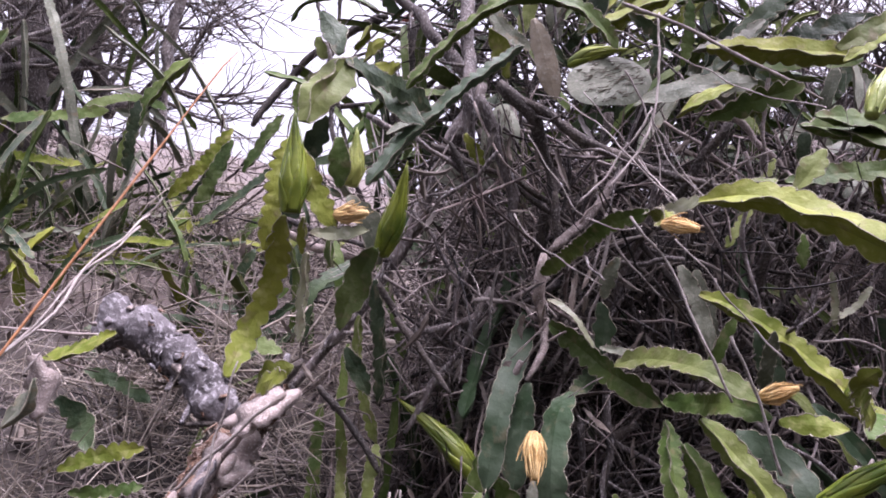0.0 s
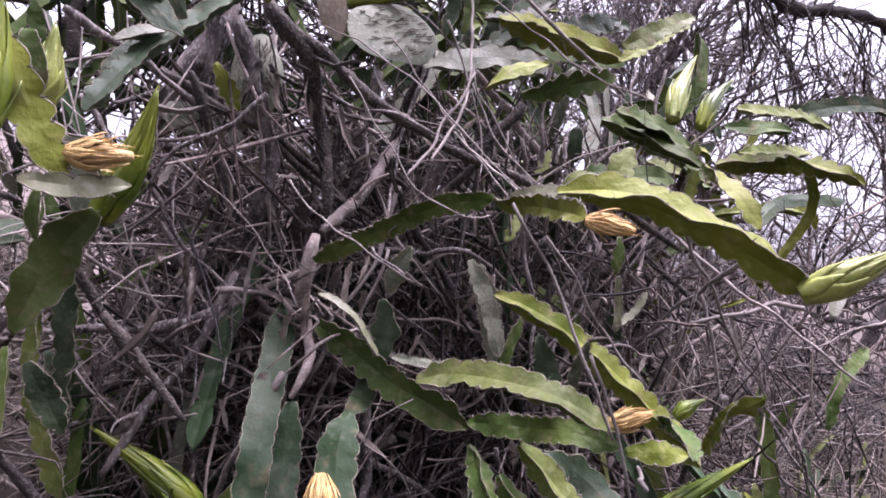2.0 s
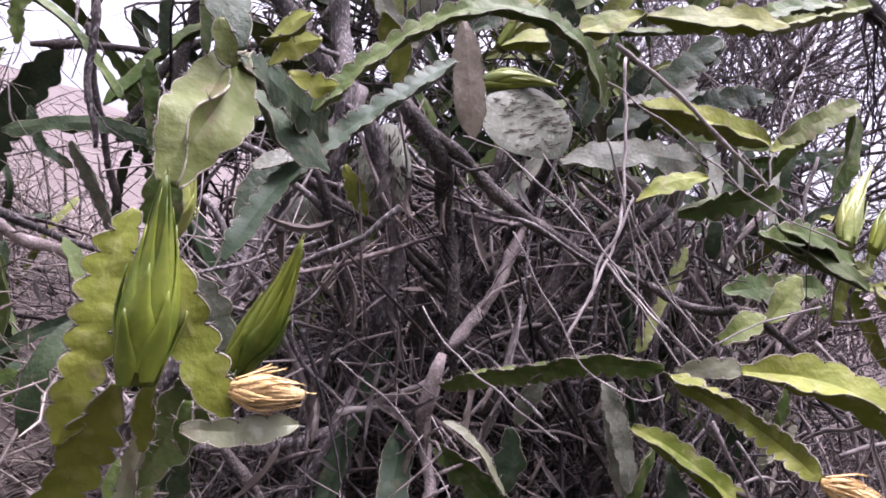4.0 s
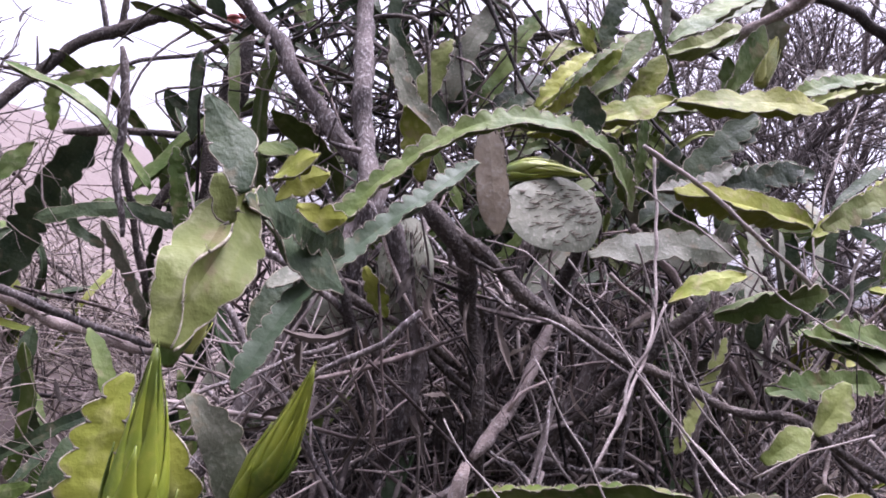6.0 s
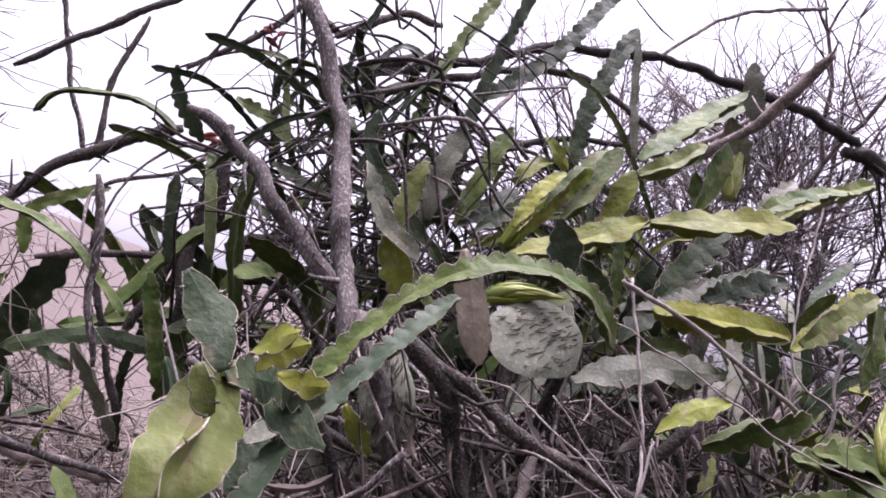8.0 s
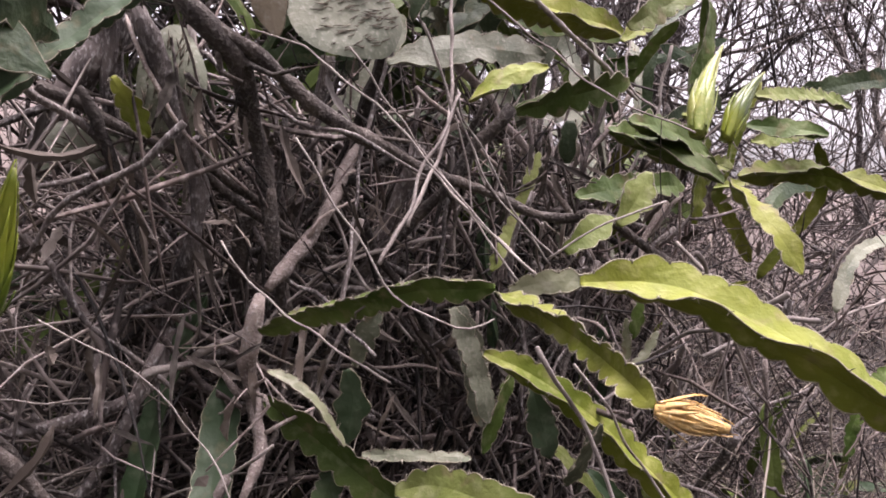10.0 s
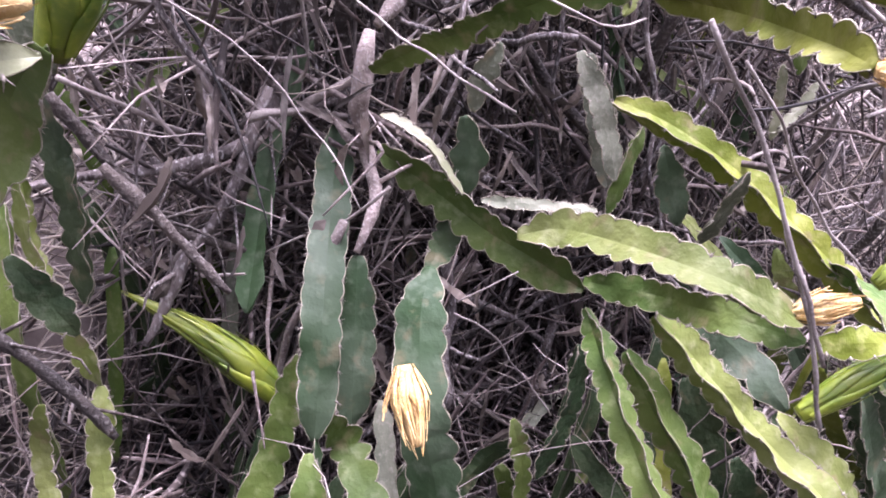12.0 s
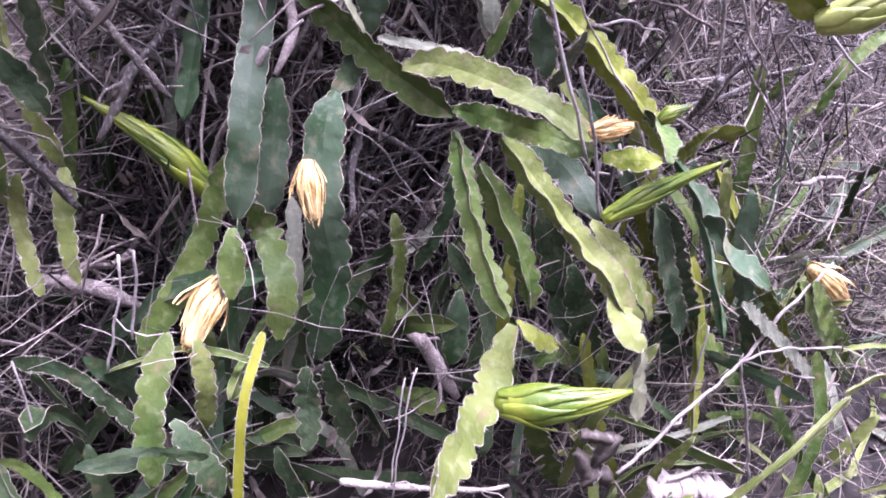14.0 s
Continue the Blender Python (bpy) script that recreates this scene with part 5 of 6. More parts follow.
branch([(0.197, 1.500, 1.177), (0.172, 1.470, 1.085), (0.149, 1.450, 1.015)], 0.0104, 0.0081, 'bark')
branch([(-0.031, 1.350, 1.013), (0.013, 1.330, 0.957), (0.074, 1.300, 0.886)], 0.0075, 0.0048, 'bark_dark', twigs=3)
branch([(0.187, 1.450, 1.259), (0.181, 1.470, 1.172), (0.163, 1.500, 1.062), (0.124, 1.500, 0.938)], 0.0110, 0.0076, 'bark')
branch([(0.119, 1.500, 1.269), (0.133, 1.500, 1.202), (0.117, 1.500, 1.092)], 0.0071, 0.0058, 'bark')
branch([(0.260, 1.400, 1.268), (0.272, 1.400, 1.177), (0.292, 1.420, 1.095)], 0.0091, 0.0065, 'bark_dark')
BOUGH = [(2.025, 2.200, 2.370), (2.462, 2.150, 2.328), (2.917, 2.100, 2.370), (3.670, 2.050, 2.361)]
bough = branch(BOUGH, 0.0280, 0.0204, 'bark_dark', twigs=6)


def hanging_twigs(bough, line, count, seed):
    """Dark twigs that droop from a bough and fork into finer shoots."""
    rng = random.Random(seed)
    verts, faces = [], []
    for _ in range(count):
        p = rng.choice(line)
        d = Vector((rng.uniform(0.15, 1.0), rng.gauss(0, 0.2), -rng.uniform(0.5, 1.0))).normalized()
        ln = rng.uniform(0.3, 0.8)
        pts = [p + d * ln * u + Vector((rng.gauss(0, 0.03), rng.gauss(0, 0.03), rng.gauss(0, 0.02) - 0.16 * ln * u * u)) * min(1, u * 4) for u in (0, 0.25, 0.5, 0.75, 1.0)]
        fine = spline(pts, 0.06)
        part("twig", tube(fine, [0.0046 * (1 - 0.7 * k / len(fine)) for k in range(len(fine))], 5), M["bark_dark"], bough)
        for q in fine[1::2]:
            for _ in range(2):
                e = (d + Vector((rng.gauss(0, 0.45), rng.gauss(0, 0.35), rng.gauss(-0.1, 0.35)))).normalized()
                m = rng.uniform(0.08, 0.26)
                tube([q, q + e * m * 0.5 + Vector((rng.gauss(0, 0.02), 0, 0.01)), q + e * m + Vector((0, 0, -0.02))], [0.0020, 0.0015, 0.0009], 4, verts, faces)
    stuff(part("shoots", (verts, faces), M["bark"], bough))


hanging_twigs(bough, spline(BOUGH, 0.05)[:30], 46, 91)

# ---- fallen log and peeled bark ----
branch([(-1.499, 2.700, 2.197), (-1.511, 2.700, 1.936), (-1.521, 2.700, 1.698), (-1.524, 2.700, 1.420)], 0.0767, 0.0852, 'bark', name='tree_trunk', category='tree', group='', label='weathered grey tree trunk standing on the bank')
branch([(-1.802, 3.000, 2.314), (-1.477, 3.000, 2.040), (-1.363, 3.000, 1.710)], 0.0286, 0.0381, 'bark')
branch([(-0.992, 2.800, 2.244), (-1.039, 2.800, 1.903), (-1.052, 2.800, 1.545)], 0.0200, 0.0244, 'bark')
branch([(-0.640, 1.500, 0.965), (-0.532, 1.480, 0.941), (-0.416, 1.420, 0.874), (-0.331, 1.350, 0.822)], 0.0470, 0.0330, 'log', flakes=45, wobble=0.35, name='fallen_log', category='log', group='', label='rotten fallen log with pale lichen on dark bark')
branch([(-0.236, 1.360, 0.880), (-0.288, 1.330, 0.811), (-0.345, 1.300, 0.736), (-0.386, 1.260, 0.669)], 0.0239, 0.0358, 'rot', wobble=0.3, flakes=60, name='broken_stump', category='stump', group='', label='broken leaning stump of rotten reddish wood with flaking pale bark', twigs=0)
slab([(-0.215, 1.260, 0.887), (-0.248, 1.240, 0.860), (-0.273, 1.200, 0.821)], 0.026, (-0.2, -0.8, 0.6))
slab([(-0.260, 1.260, 0.818), (-0.281, 1.240, 0.774), (-0.286, 1.200, 0.739)], 0.030, (-0.2, -0.8, 0.6))
slab([(-0.187, 1.260, 0.888), (-0.219, 1.240, 0.861), (-0.246, 1.200, 0.840)], 0.020, (-0.2, -0.8, 0.6))
slab([(-0.308, 1.260, 0.806), (-0.328, 1.240, 0.763), (-0.349, 1.200, 0.718)], 0.024, (-0.2, -0.8, 0.6))
slab([(-0.664, 1.300, 0.921), (-0.645, 1.300, 0.862), (-0.646, 1.280, 0.817)], 0.03, (-0.2, -0.8, 0.6))
rng = random.Random(77)
for _ in range(16):
    p = Vector((-0.236, 1.330, 0.880)).lerp(Vector((-0.386, 1.230, 0.669)), rng.random()) + Vector((rng.gauss(0, 0.030), rng.gauss(-0.035, 0.008), rng.gauss(0, 0.012)))
    d = Vector((rng.gauss(-0.5, 0.3), rng.gauss(0, 0.2), rng.gauss(-0.8, 0.3))).normalized() * rng.uniform(0.03, 0.07)
    slab([p - d, p + Vector((0, -0.006, 0)), p + d], rng.uniform(0.008, 0.020), (rng.gauss(-0.2, 0.3), -0.8, rng.gauss(0.4, 0.3)), rng.choice(["bark_pale", "bark_pale", "rot", "log"]), cup=rng.uniform(-0.2, 0.4), thick=0.003)
slab([(0.670, 0.840, 0.398), (0.810, 0.840, 0.344), (1.010, 0.840, 0.219)], 0.03, (0, -0.4, 0.9), label="pale chip of bleached bark on the ground")
slab([(0.546, 0.860, 0.477), (0.563, 0.860, 0.504), (0.575, 0.860, 0.533)], 0.012, (-0.3, -0.7, 0.6), "litter", "crumpled dry brown leaf", "dry_leaf", 0.6, 0.001, "leaf")
slab([(0.534, 0.860, 0.447), (0.563, 0.860, 0.458), (0.600, 0.860, 0.431)], 0.012, (-0.3, -0.7, 0.6), "litter", "crumpled dry brown leaf", "dry_leaf", 0.6, 0.001, "leaf")
slab([(0.499, 0.860, 0.560), (0.535, 0.860, 0.542), (0.573, 0.860, 0.523)], 0.012, (-0.3, -0.7, 0.6), "litter", "crumpled dry brown leaf", "dry_leaf", 0.6, 0.001, "leaf")
slab([(0.499, 0.860, 0.529), (0.534, 0.860, 0.482), (0.559, 0.860, 0.436)], 0.012, (-0.3, -0.7, 0.6), "litter", "crumpled dry brown leaf", "dry_leaf", 0.6, 0.001, "leaf")
thing("dry_stalk", tube(spline([(-0.104, 0.514, 1.242), (-0.112, 0.506, 1.228), (-0.166, 0.439, 1.1), (-0.250, 0.334, 0.9), (-0.42, 0.12, 0.5), (-0.68, -0.21, -0.12), (-0.714, -0.252, -0.2)], 0.02), [0.0004] + [0.0006] * 4 + [0.0008] * 200, 6), M["orange"], (-0.714, -0.252, -0.2), "single thin orange-brown dry stalk leaning up from the litter", "stalk")

# ---- the tangle of dead twigs ----
def tangle(name, count, box, seed, thick, length, down, material, label, category="twigs", bend=0.22, sides=3, hug=0.0, flat=0.45):
    """Many thin crooked twigs in a box; down: how strongly they hang."""
    rng = random.Random(seed)
    verts, faces = [], []
    (x0, x1), (y0, y1), (z0, z1) = box
    for _ in range(count):
        x, y = rng.uniform(x0, x1), rng.uniform(y0, y1)
        z = rng.uniform(z0, z1)
        if hug:
            z = ground_z(x, y) + rng.expovariate(1 / hug)
        elif z < ground_z(x, y):
            continue
        d = Vector((rng.gauss(0, 0.6), rng.gauss(0, 0.35), rng.gauss(0, flat) - down)).normalized()
        ln = rng.uniform(0.4, 1.3) * length
        p, line = Vector((x, y, z)) - d * ln * 0.5, []
        for i in range(5):
            line.append(p.copy())
            d = (d + Vector((rng.gauss(0, bend), rng.gauss(0, bend), rng.gauss(0, bend))) * 0.6).normalized()
            p += d * ln / 4
        r = thick * math.exp(rng.gauss(0, 0.45))
        tube(line, [r * q for q in (0.55, 1.0, 0.9, 0.65, 0.2)], sides, verts, faces, cap=False)
    ob = new(name, mesh(name, verts, faces, material))
    return tagged(ob, label, category, kind="stuff")


tangle("twig_tangle", 700, ((-0.1, 1.15), (1.43, 1.8), (0.45, 1.40)), 41, 0.0017, 0.28, 0.35, M["twig_pale"], "bleached dead twigs in the tangle")
tangle("twig_tangle", 2300, ((0.05, 1.15), (1.40, 2.1), (0.45, 1.40)), 1, 0.0024, 0.28, 0.35, M["twig"], "dense tangle of dead brown twigs inside the cactus")
tangle("twig_tangle", 1000, ((0.02, 1.5), (1.9, 2.7), (0.6, 1.30)), 13, 0.0032, 0.36, 0.25, M["twig"], "dim dead twigs at the back of the cactus")
tangle("twig_tangle", 2200, ((-0.7, 2.0), (0.6, 1.9), (0, 0)), 2, 0.0015, 0.17, 0.0, M["twig"], "dead brown twigs lying thick under the cactus", hug=0.06, flat=0.3)
tangle("twig_tangle", 5600, ((0.5, 2.6), (1.05, 2.6), (0, 0)), 3, 0.0018, 0.26, -0.1, M["twig"], "dead brown twigs beside the cactus", hug=0.22)
tangle("dry_grass", 2600, ((0.65, 2.4), (0.95, 2.2), (0, 0)), 16, 0.0012, 0.24, -0.1, M["straw"], "pale dry stalks among dead twigs", "grass", 0.2, hug=0.15)
tangle("twig_tangle", 2300, ((0.0, 1.2), (1.42, 1.8), (0, 0)), 17, 0.0021, 0.24, 0.1, M["twig"], "dark dead twigs heaped at the foot of the cactus", hug=0.20)
tangle("twig_tangle", 380, ((0.0, 0.8), (1.7, 2.5), (1.35, 1.95)), 19, 0.0022, 0.35, -0.1, M["twig"], "fine dark twigs above the cactus")
tangle("twig_tangle", 420, ((0.0, 0.4), (1.43, 1.8), (0.75, 1.25)), 20, 0.0017, 0.26, 0.2, M["twig_pale"], "bleached thin twigs in the tangle")
tangle("twig_tangle", 160, ((-0.1, 1.4), (1.8, 2.7), (1.2, 1.95)), 4, 0.0030, 0.45, -0.1, M["twig"], "crooked bare twigs above the cactus")
tangle("twig_tangle", 2600, ((-0.25, 0.95), (1.36, 1.65), (0.05, 0.62)), 21, 0.0023, 0.24, 0.25, M["twig"], "dark dead twigs hanging in the hollow under the cactus")
tangle("twig_tangle", 130, ((-0.35, 0.6), (1.05, 1.36), (0.36, 0.75)), 28, 0.0010, 0.20, 0.35, M["twig_pale"], "fine bleached roots and twigs hanging in the hollow", bend=0.35)
tangle("twig_tangle", 900, ((-0.5, 1.2), (0.7, 1.3), (0, 0)), 23, 0.0018, 0.16, 0.05, M["twig"], "dark dead twigs lying low on the soil", hug=0.03)
tangle("twig_tangle", 300, ((-0.4, 1.5), (1.3, 1.55), (0, 0)), 22, 0.0014, 0.2, 0.05, M["twig_pale"], "bleached thin twigs over the dark heap", hug=0.16)
tangle("twig_tangle", 2000, ((-2.4, -0.1), (1.2, 3.0), (0, 0)), 12, 0.0018, 0.28, -0.15, M["twig_pale"], "brown twigs and dead stalks on the bank", hug=0.08)
tangle("twig_tangle", 260, ((-0.6, 0.0), (1.5, 2.4), (0.72, 1.0)), 18, 0.0019, 0.28, 0.1, M["straw"], "pale dead twigs at the edge of the tangle")
tangle("dry_grass", 5200, ((-2.8, -0.05), (1.15, 3.8), (0, 0)), 5, 0.0013, 0.24, -0.05, M["straw"], "pale dry grass and straw on the bank", "grass", 0.2, hug=0.10, flat=0.3)
tangle("dry_grass", 700, ((0.5, 1.9), (0.6, 1.7), (0, 0)), 6, 0.0010, 0.18, 0.0, M["straw"], "pale dry grass stalks under the cactus", "grass", 0.2, hug=0.05, flat=0.3)
tangle("dry_grass", 240, ((0.0, 1.2), (1.38, 1.6), (0.5, 1.3)), 7, 0.0011, 0.20, 0.2, M["straw"], "thin pale dead stalks in the tangle", "grass", 0.25)
tangle("scrub", 4000, ((1.2, 7.5), (1.6, 9.0), (0, 0)), 14, 0.0045, 0.55, -0.3, M["twig"], "low brown scrub on the slope", "scrub", hug=0.30)
tangle("twig_tangle", 320, ((-1.0, -0.15), (2.3, 3.2), (0, 0)), 26, 0.0026, 0.36, -0.25, M["twig"], "thin brown scrub twigs on the near slope", hug=0.12)
tangle("dry_grass", 900, ((-0.75, -0.05), (1.05, 1.7), (0, 0)), 27, 0.0013, 0.24, -0.1, M["straw"], "pale straw lying over the fallen log", "grass", 0.2, hug=0.07, flat=0.3)
tangle("scrub", 600, ((-7.0, 0.8), (3.0, 10.0), (0, 0)), 15, 0.0045, 0.50, -0.3, M["twig"], "low brown scrub on the hillside", "scrub", hug=0.22)


def thicket(at, label, count, box, seed, thick, length, down, looks, bend=0.16):
    """Countable crooked dead stems that stand and lean in the tangle, each a part."""
    rng = random.Random(seed)
    plant("dead_thicket", at, label, "dead stems", "dead thickets")
    while count:
        p = Vector([rng.uniform(*b) for b in box])
        if p.z < ground_z(p.x, p.y):
            continue
        count -= 1
        d = Vector((rng.gauss(0, 0.45), rng.gauss(0, 0.25), rng.gauss(0, 0.4) - down)).normalized()
        ln = rng.uniform(0.5, 1.25) * length
        p -= d * ln * 0.5
        pts = [p.copy()]
        for _ in range(4):
            d = (d + Vector((rng.gauss(0, bend), rng.gauss(0, bend * 0.6), rng.gauss(0, bend)))).normalized()
            p += d * ln / 4
            pts.append(p.copy())
        r = thick * math.exp(rng.gauss(0, 0.35))
        line = spline(pts, 0.022)
        n = len(line)
        rad = [r * (1.05 - 0.55 * i / n) * (1 + 0.3 * noise.noise(q * 40)) for i, q in enumerate(line)]
        line = [q + Vector((noise.noise(q * 14), noise.noise(q * 14 + Vector((4, 0, 0))), noise.noise(q * 14 + Vector((0, 6, 0))))) * 0.012 for q in line]
        part("dead_stem", tube(line, rad, 6), M[rng.choice(looks)], PLANT[0])


thicket((0.4, 1.5, ground_z(0.4, 1.5)), "grey and pale dead stems leaning in the front of the tangle", 150, ((0.0, 1.1), (1.36, 1.55), (0.55, 1.35)), 42, 0.0036, 0.42, 0.6, ["bark", "bark_pale", "bark", "vine"])
thicket((0.6, 1.6, ground_z(0.6, 1.6)), "thick crooked dark dead stems crossing in the tangle", 140, ((0.1, 1.1), (1.42, 1.8), (0.55, 1.25)), 24, 0.0068, 0.5, 0.5, ["bark_dark", "bark_dark", "bark"])
thicket((0.5, 1.7, ground_z(0.5, 1.7)), "dead upright woody stems standing inside the cactus", 150, ((0.05, 1.2), (1.45, 1.9), (0.5, 1.3)), 11, 0.0046, 0.5, 0.7, ["bark", "bark_dark"])
thicket((0.9, 1.3, ground_z(0.9, 1.3)), "bleached dead stems standing beside the cactus", 110, ((0.65, 1.7), (1.15, 1.7), (0.5, 1.1)), 25, 0.0032, 0.42, 0.4, ["bark_pale", "bark", "vine"])


def litter(count, seed):
    rng = random.Random(seed)
    verts, faces = [], []
    for _ in range(count):
        x, y = rng.uniform(-2.6, 2.2), rng.uniform(0.2, 3.6)
        p = Vector((x, y, ground_z(x, y) + rng.uniform(0.004, 0.03)))
        d = Vector((rng.gauss(0, 1), rng.gauss(0, 1), rng.gauss(0, 0.3))).normalized()
        n = Vector((rng.gauss(0, 0.4), rng.gauss(0, 0.4), 1)).normalized()
        ln, w = rng.uniform(0.02, 0.07), rng.uniform(0.006, 0.016)
        line = [p + d * ln * (i / 4 - 0.5) + n * 0.25 * ln * ((i / 4 - 0.5) ** 2) * 4 * rng.uniform(0.2, 1) for i in range(5)]
        strip(line, [w * 0.2, w * 0.8, w, w * 0.7, w * 0.1], n, 0.0006, verts, faces, cup=rng.uniform(-0.5, 0.5))
    ob = new("leaf_litter", mesh("leaf_litter", verts, faces, M["litter"]))
    return tagged(ob, "dry brown leaf litter scattered on the bank", "leaf litter", kind="stuff")


litter(3200, 8)


def scraps(count, box, seed, material="litter", label="shrivelled brown scraps of dead leaves caught in twigs"):
    """Shrivelled strips of dead cactus skin and leaves caught in the tangle."""
    rng = random.Random(seed)
    verts, faces = [], []
    for _ in range(count):
        p = Vector([rng.uniform(*b) for b in box])
        d = Vector((rng.gauss(0, 0.5), rng.gauss(0, 0.3), -abs(rng.gauss(0.8, 0.5)))).normalized()
        n = Vector((rng.gauss(0, 0.7), -1, rng.gauss(0.2, 0.7))).normalized()
        ln, w = rng.uniform(0.02, 0.09), rng.uniform(0.0025, 0.008)
        bend = Vector((rng.gauss(0, 0.3), rng.gauss(0, 0.3), rng.gauss(0, 0.3))) * ln
        line = [p + d * ln * i / 5 + bend * (i / 5) ** 2 for i in range(6)]
        strip(line, [w * 0.2, w * 0.9, w * 0.6, w, w * 0.5, w * 0.1], n, 0.0004, verts, faces, cup=rng.uniform(-0.8, 0.8))
    return tagged(new("dead_leaf_scraps", mesh("dead_leaf_scraps", verts, faces, M[material], False)), label, "dead leaves", kind="stuff")


scraps(1100, ((0.0, 1.2), (1.30, 1.85), (0.45, 1.40)), 51)
scraps(160, ((0.08, 1.2), (1.44, 1.7), (0.55, 1.40)), 54, "straw", "pale flakes of dead cactus skin caught in twigs")
scraps(500, ((-2.0, 0.0), (1.4, 3.0), (0.7, 1.2)), 52)
scraps(500, ((-0.4, 1.6), (0.9, 1.6), (0.25, 0.5)), 53)


def scatter(count, box, seed, lean, spread, looks, sizes=(0.20, 0.40), widths=(0.022, 0.036)):
    """More stems of the same cactus, farther in, leaning about a common way."""
    rng = random.Random(seed)
    for _ in range(count):
        p = Vector([rng.uniform(*b) for b in box])
        p.z = max(p.z, ground_z(p.x, p.y) + 0.03)
        d = (Vector(lean) + Vector((rng.gauss(0, spread), rng.gauss(0, spread * 0.6), rng.gauss(0, spread)))).normalized()
        ln = rng.uniform(*sizes)
        sag = Vector((rng.gauss(0, 0.1), rng.gauss(0, 0.1), -0.12)) * ln
        pts = [p, p + d * ln * 0.5 - sag * 0.3, p + d * ln + sag]
        stem(pts, rng.uniform(*widths), rng.choice(looks), rng.uniform(-60, 60), rng.uniform(0.1, 0.9), pitch=0.034, spines=False, rings=3, edged=rng.random() < 0.6)


plant("climbing_cactus", (0.4, 1.7, ground_z(0.4, 1.7)), "dim green cactus stems deep inside a tangle of dead twigs")
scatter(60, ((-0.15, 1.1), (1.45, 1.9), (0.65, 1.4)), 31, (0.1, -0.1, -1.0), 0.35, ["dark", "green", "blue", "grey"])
plant("climbing_cactus", (0.3, 1.3, ground_z(0.3, 1.3)), "green cactus stems hanging in the hollow under the plant")
scatter(18, ((0.0, 0.75), (1.18, 1.42), (0.48, 0.80)), 43, (0.0, -0.15, -1.0), 0.28, ["green", "blue", "dark", "dark"], (0.20, 0.38), (0.020, 0.034))
scatter(9, ((-0.25, 0.2), (1.05, 1.35), (0.36, 0.60)), 44, (0.15, -0.25, -0.6), 0.5, ["green", "dark", "dark", "blue"], (0.22, 0.40), (0.016, 0.028))
scatter(26, ((0.55, 1.2), (1.0, 1.35), (0.50, 0.95)), 45, (0.25, -0.2, -1.0), 0.35, ["green", "light", "blue", "young_lit"], (0.20, 0.36), (0.020, 0.034))
plant("climbing_cactus", (0.6, 1.4, ground_z(0.6, 1.4)), "green cactus stems sprawling low over dry litter")
scatter(100, ((-0.2, 1.9), (1.1, 1.6), (0.18, 0.55)), 32, (0.35, -0.3, 0.0), 0.7, ["green", "dark", "grey", "dark", "blue"], (0.20, 0.42), (0.016, 0.030))
plant("climbing_cactus", (0.1, 1.2, ground_z(0.1, 1.2)), "long narrow dark cactus stems lying over the litter")
# mostly the dark look, so the colour carries the deep shade down here
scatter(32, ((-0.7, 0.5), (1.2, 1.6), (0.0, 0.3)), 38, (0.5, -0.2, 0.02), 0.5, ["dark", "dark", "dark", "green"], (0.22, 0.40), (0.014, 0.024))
plant("climbing_cactus", (1.2, 1.1, ground_z(1.2, 1.1)), "long narrow grey-green cactus stems sprawling on the ground")
scatter(170, ((0.6, 1.8), (0.75, 1.5), (0.0, 0.4)), 39, (0.7, -0.2, 0.05), 0.75, ["green", "grey", "light", "blue", "light"], (0.18, 0.40), (0.011, 0.024))
plant("climbing_cactus", (-1.2, 2.6, ground_z(-1.2, 2.6)), "grey-green cactus stems hanging in trees over the bank")
scatter(130, ((-2.2, -0.85), (1.9, 2.6), (1.15, 1.95)), 37, (0.12, 0.0, -0.7), 0.45, ["dark", "green", "grey", "grey"], (0.24, 0.50), (0.014, 0.028))
plant("climbing_cactus", (-1.0, 2.2, ground_z(-1.0, 2.2)), "green and yellowish cactus stems spread over the grassy bank")
scatter(8, ((-0.5, -0.08), (1.6, 2.1), (0.8, 1.0)), 40, (0.05, 0.0, 1.0), 0.35, ["dark", "dark", "green"], (0.16, 0.34), (0.020, 0.04))
scatter(80, ((-1.8, -0.85), (1.7, 2.4), (0.9, 1.2)), 46, (0.45, 0.0, 0.5), 0.4, ["green", "grey", "dark", "dark", "young_lit"], (0.26, 0.5), (0.013, 0.022))
scatter(115, ((-2.2, -0.25), (1.7, 2.8), (0.7, 1.0)), 33, (0.25, -0.1, 0.55), 0.55, ["green", "young_lit", "dark", "green", "dark"], (0.18, 0.42), (0.018, 0.036))
plant("climbing_cactus", (0.5, 2.2, ground_z(0.5, 2.2)), "dark green cactus stems reaching up against the bright sky")
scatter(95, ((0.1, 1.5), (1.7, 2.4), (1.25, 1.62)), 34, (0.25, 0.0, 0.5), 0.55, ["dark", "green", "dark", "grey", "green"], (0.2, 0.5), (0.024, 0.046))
plant("climbing_cactus", (-0.3, 2.3, ground_z(-0.3, 2.3)), "dark cactus stems around a leaning grey trunk")
scatter(26, ((-0.25, 0.35), (1.9, 2.4), (1.3, 1.6)), 35, (0.0, 0.0, 0.7), 0.5, ["dark", "green", "dark"], (0.2, 0.4), (0.02, 0.036))
plant("climbing_cactus", (1.4, 1.6, ground_z(1.4, 1.6)), "green cactus stems beside a bare tree")
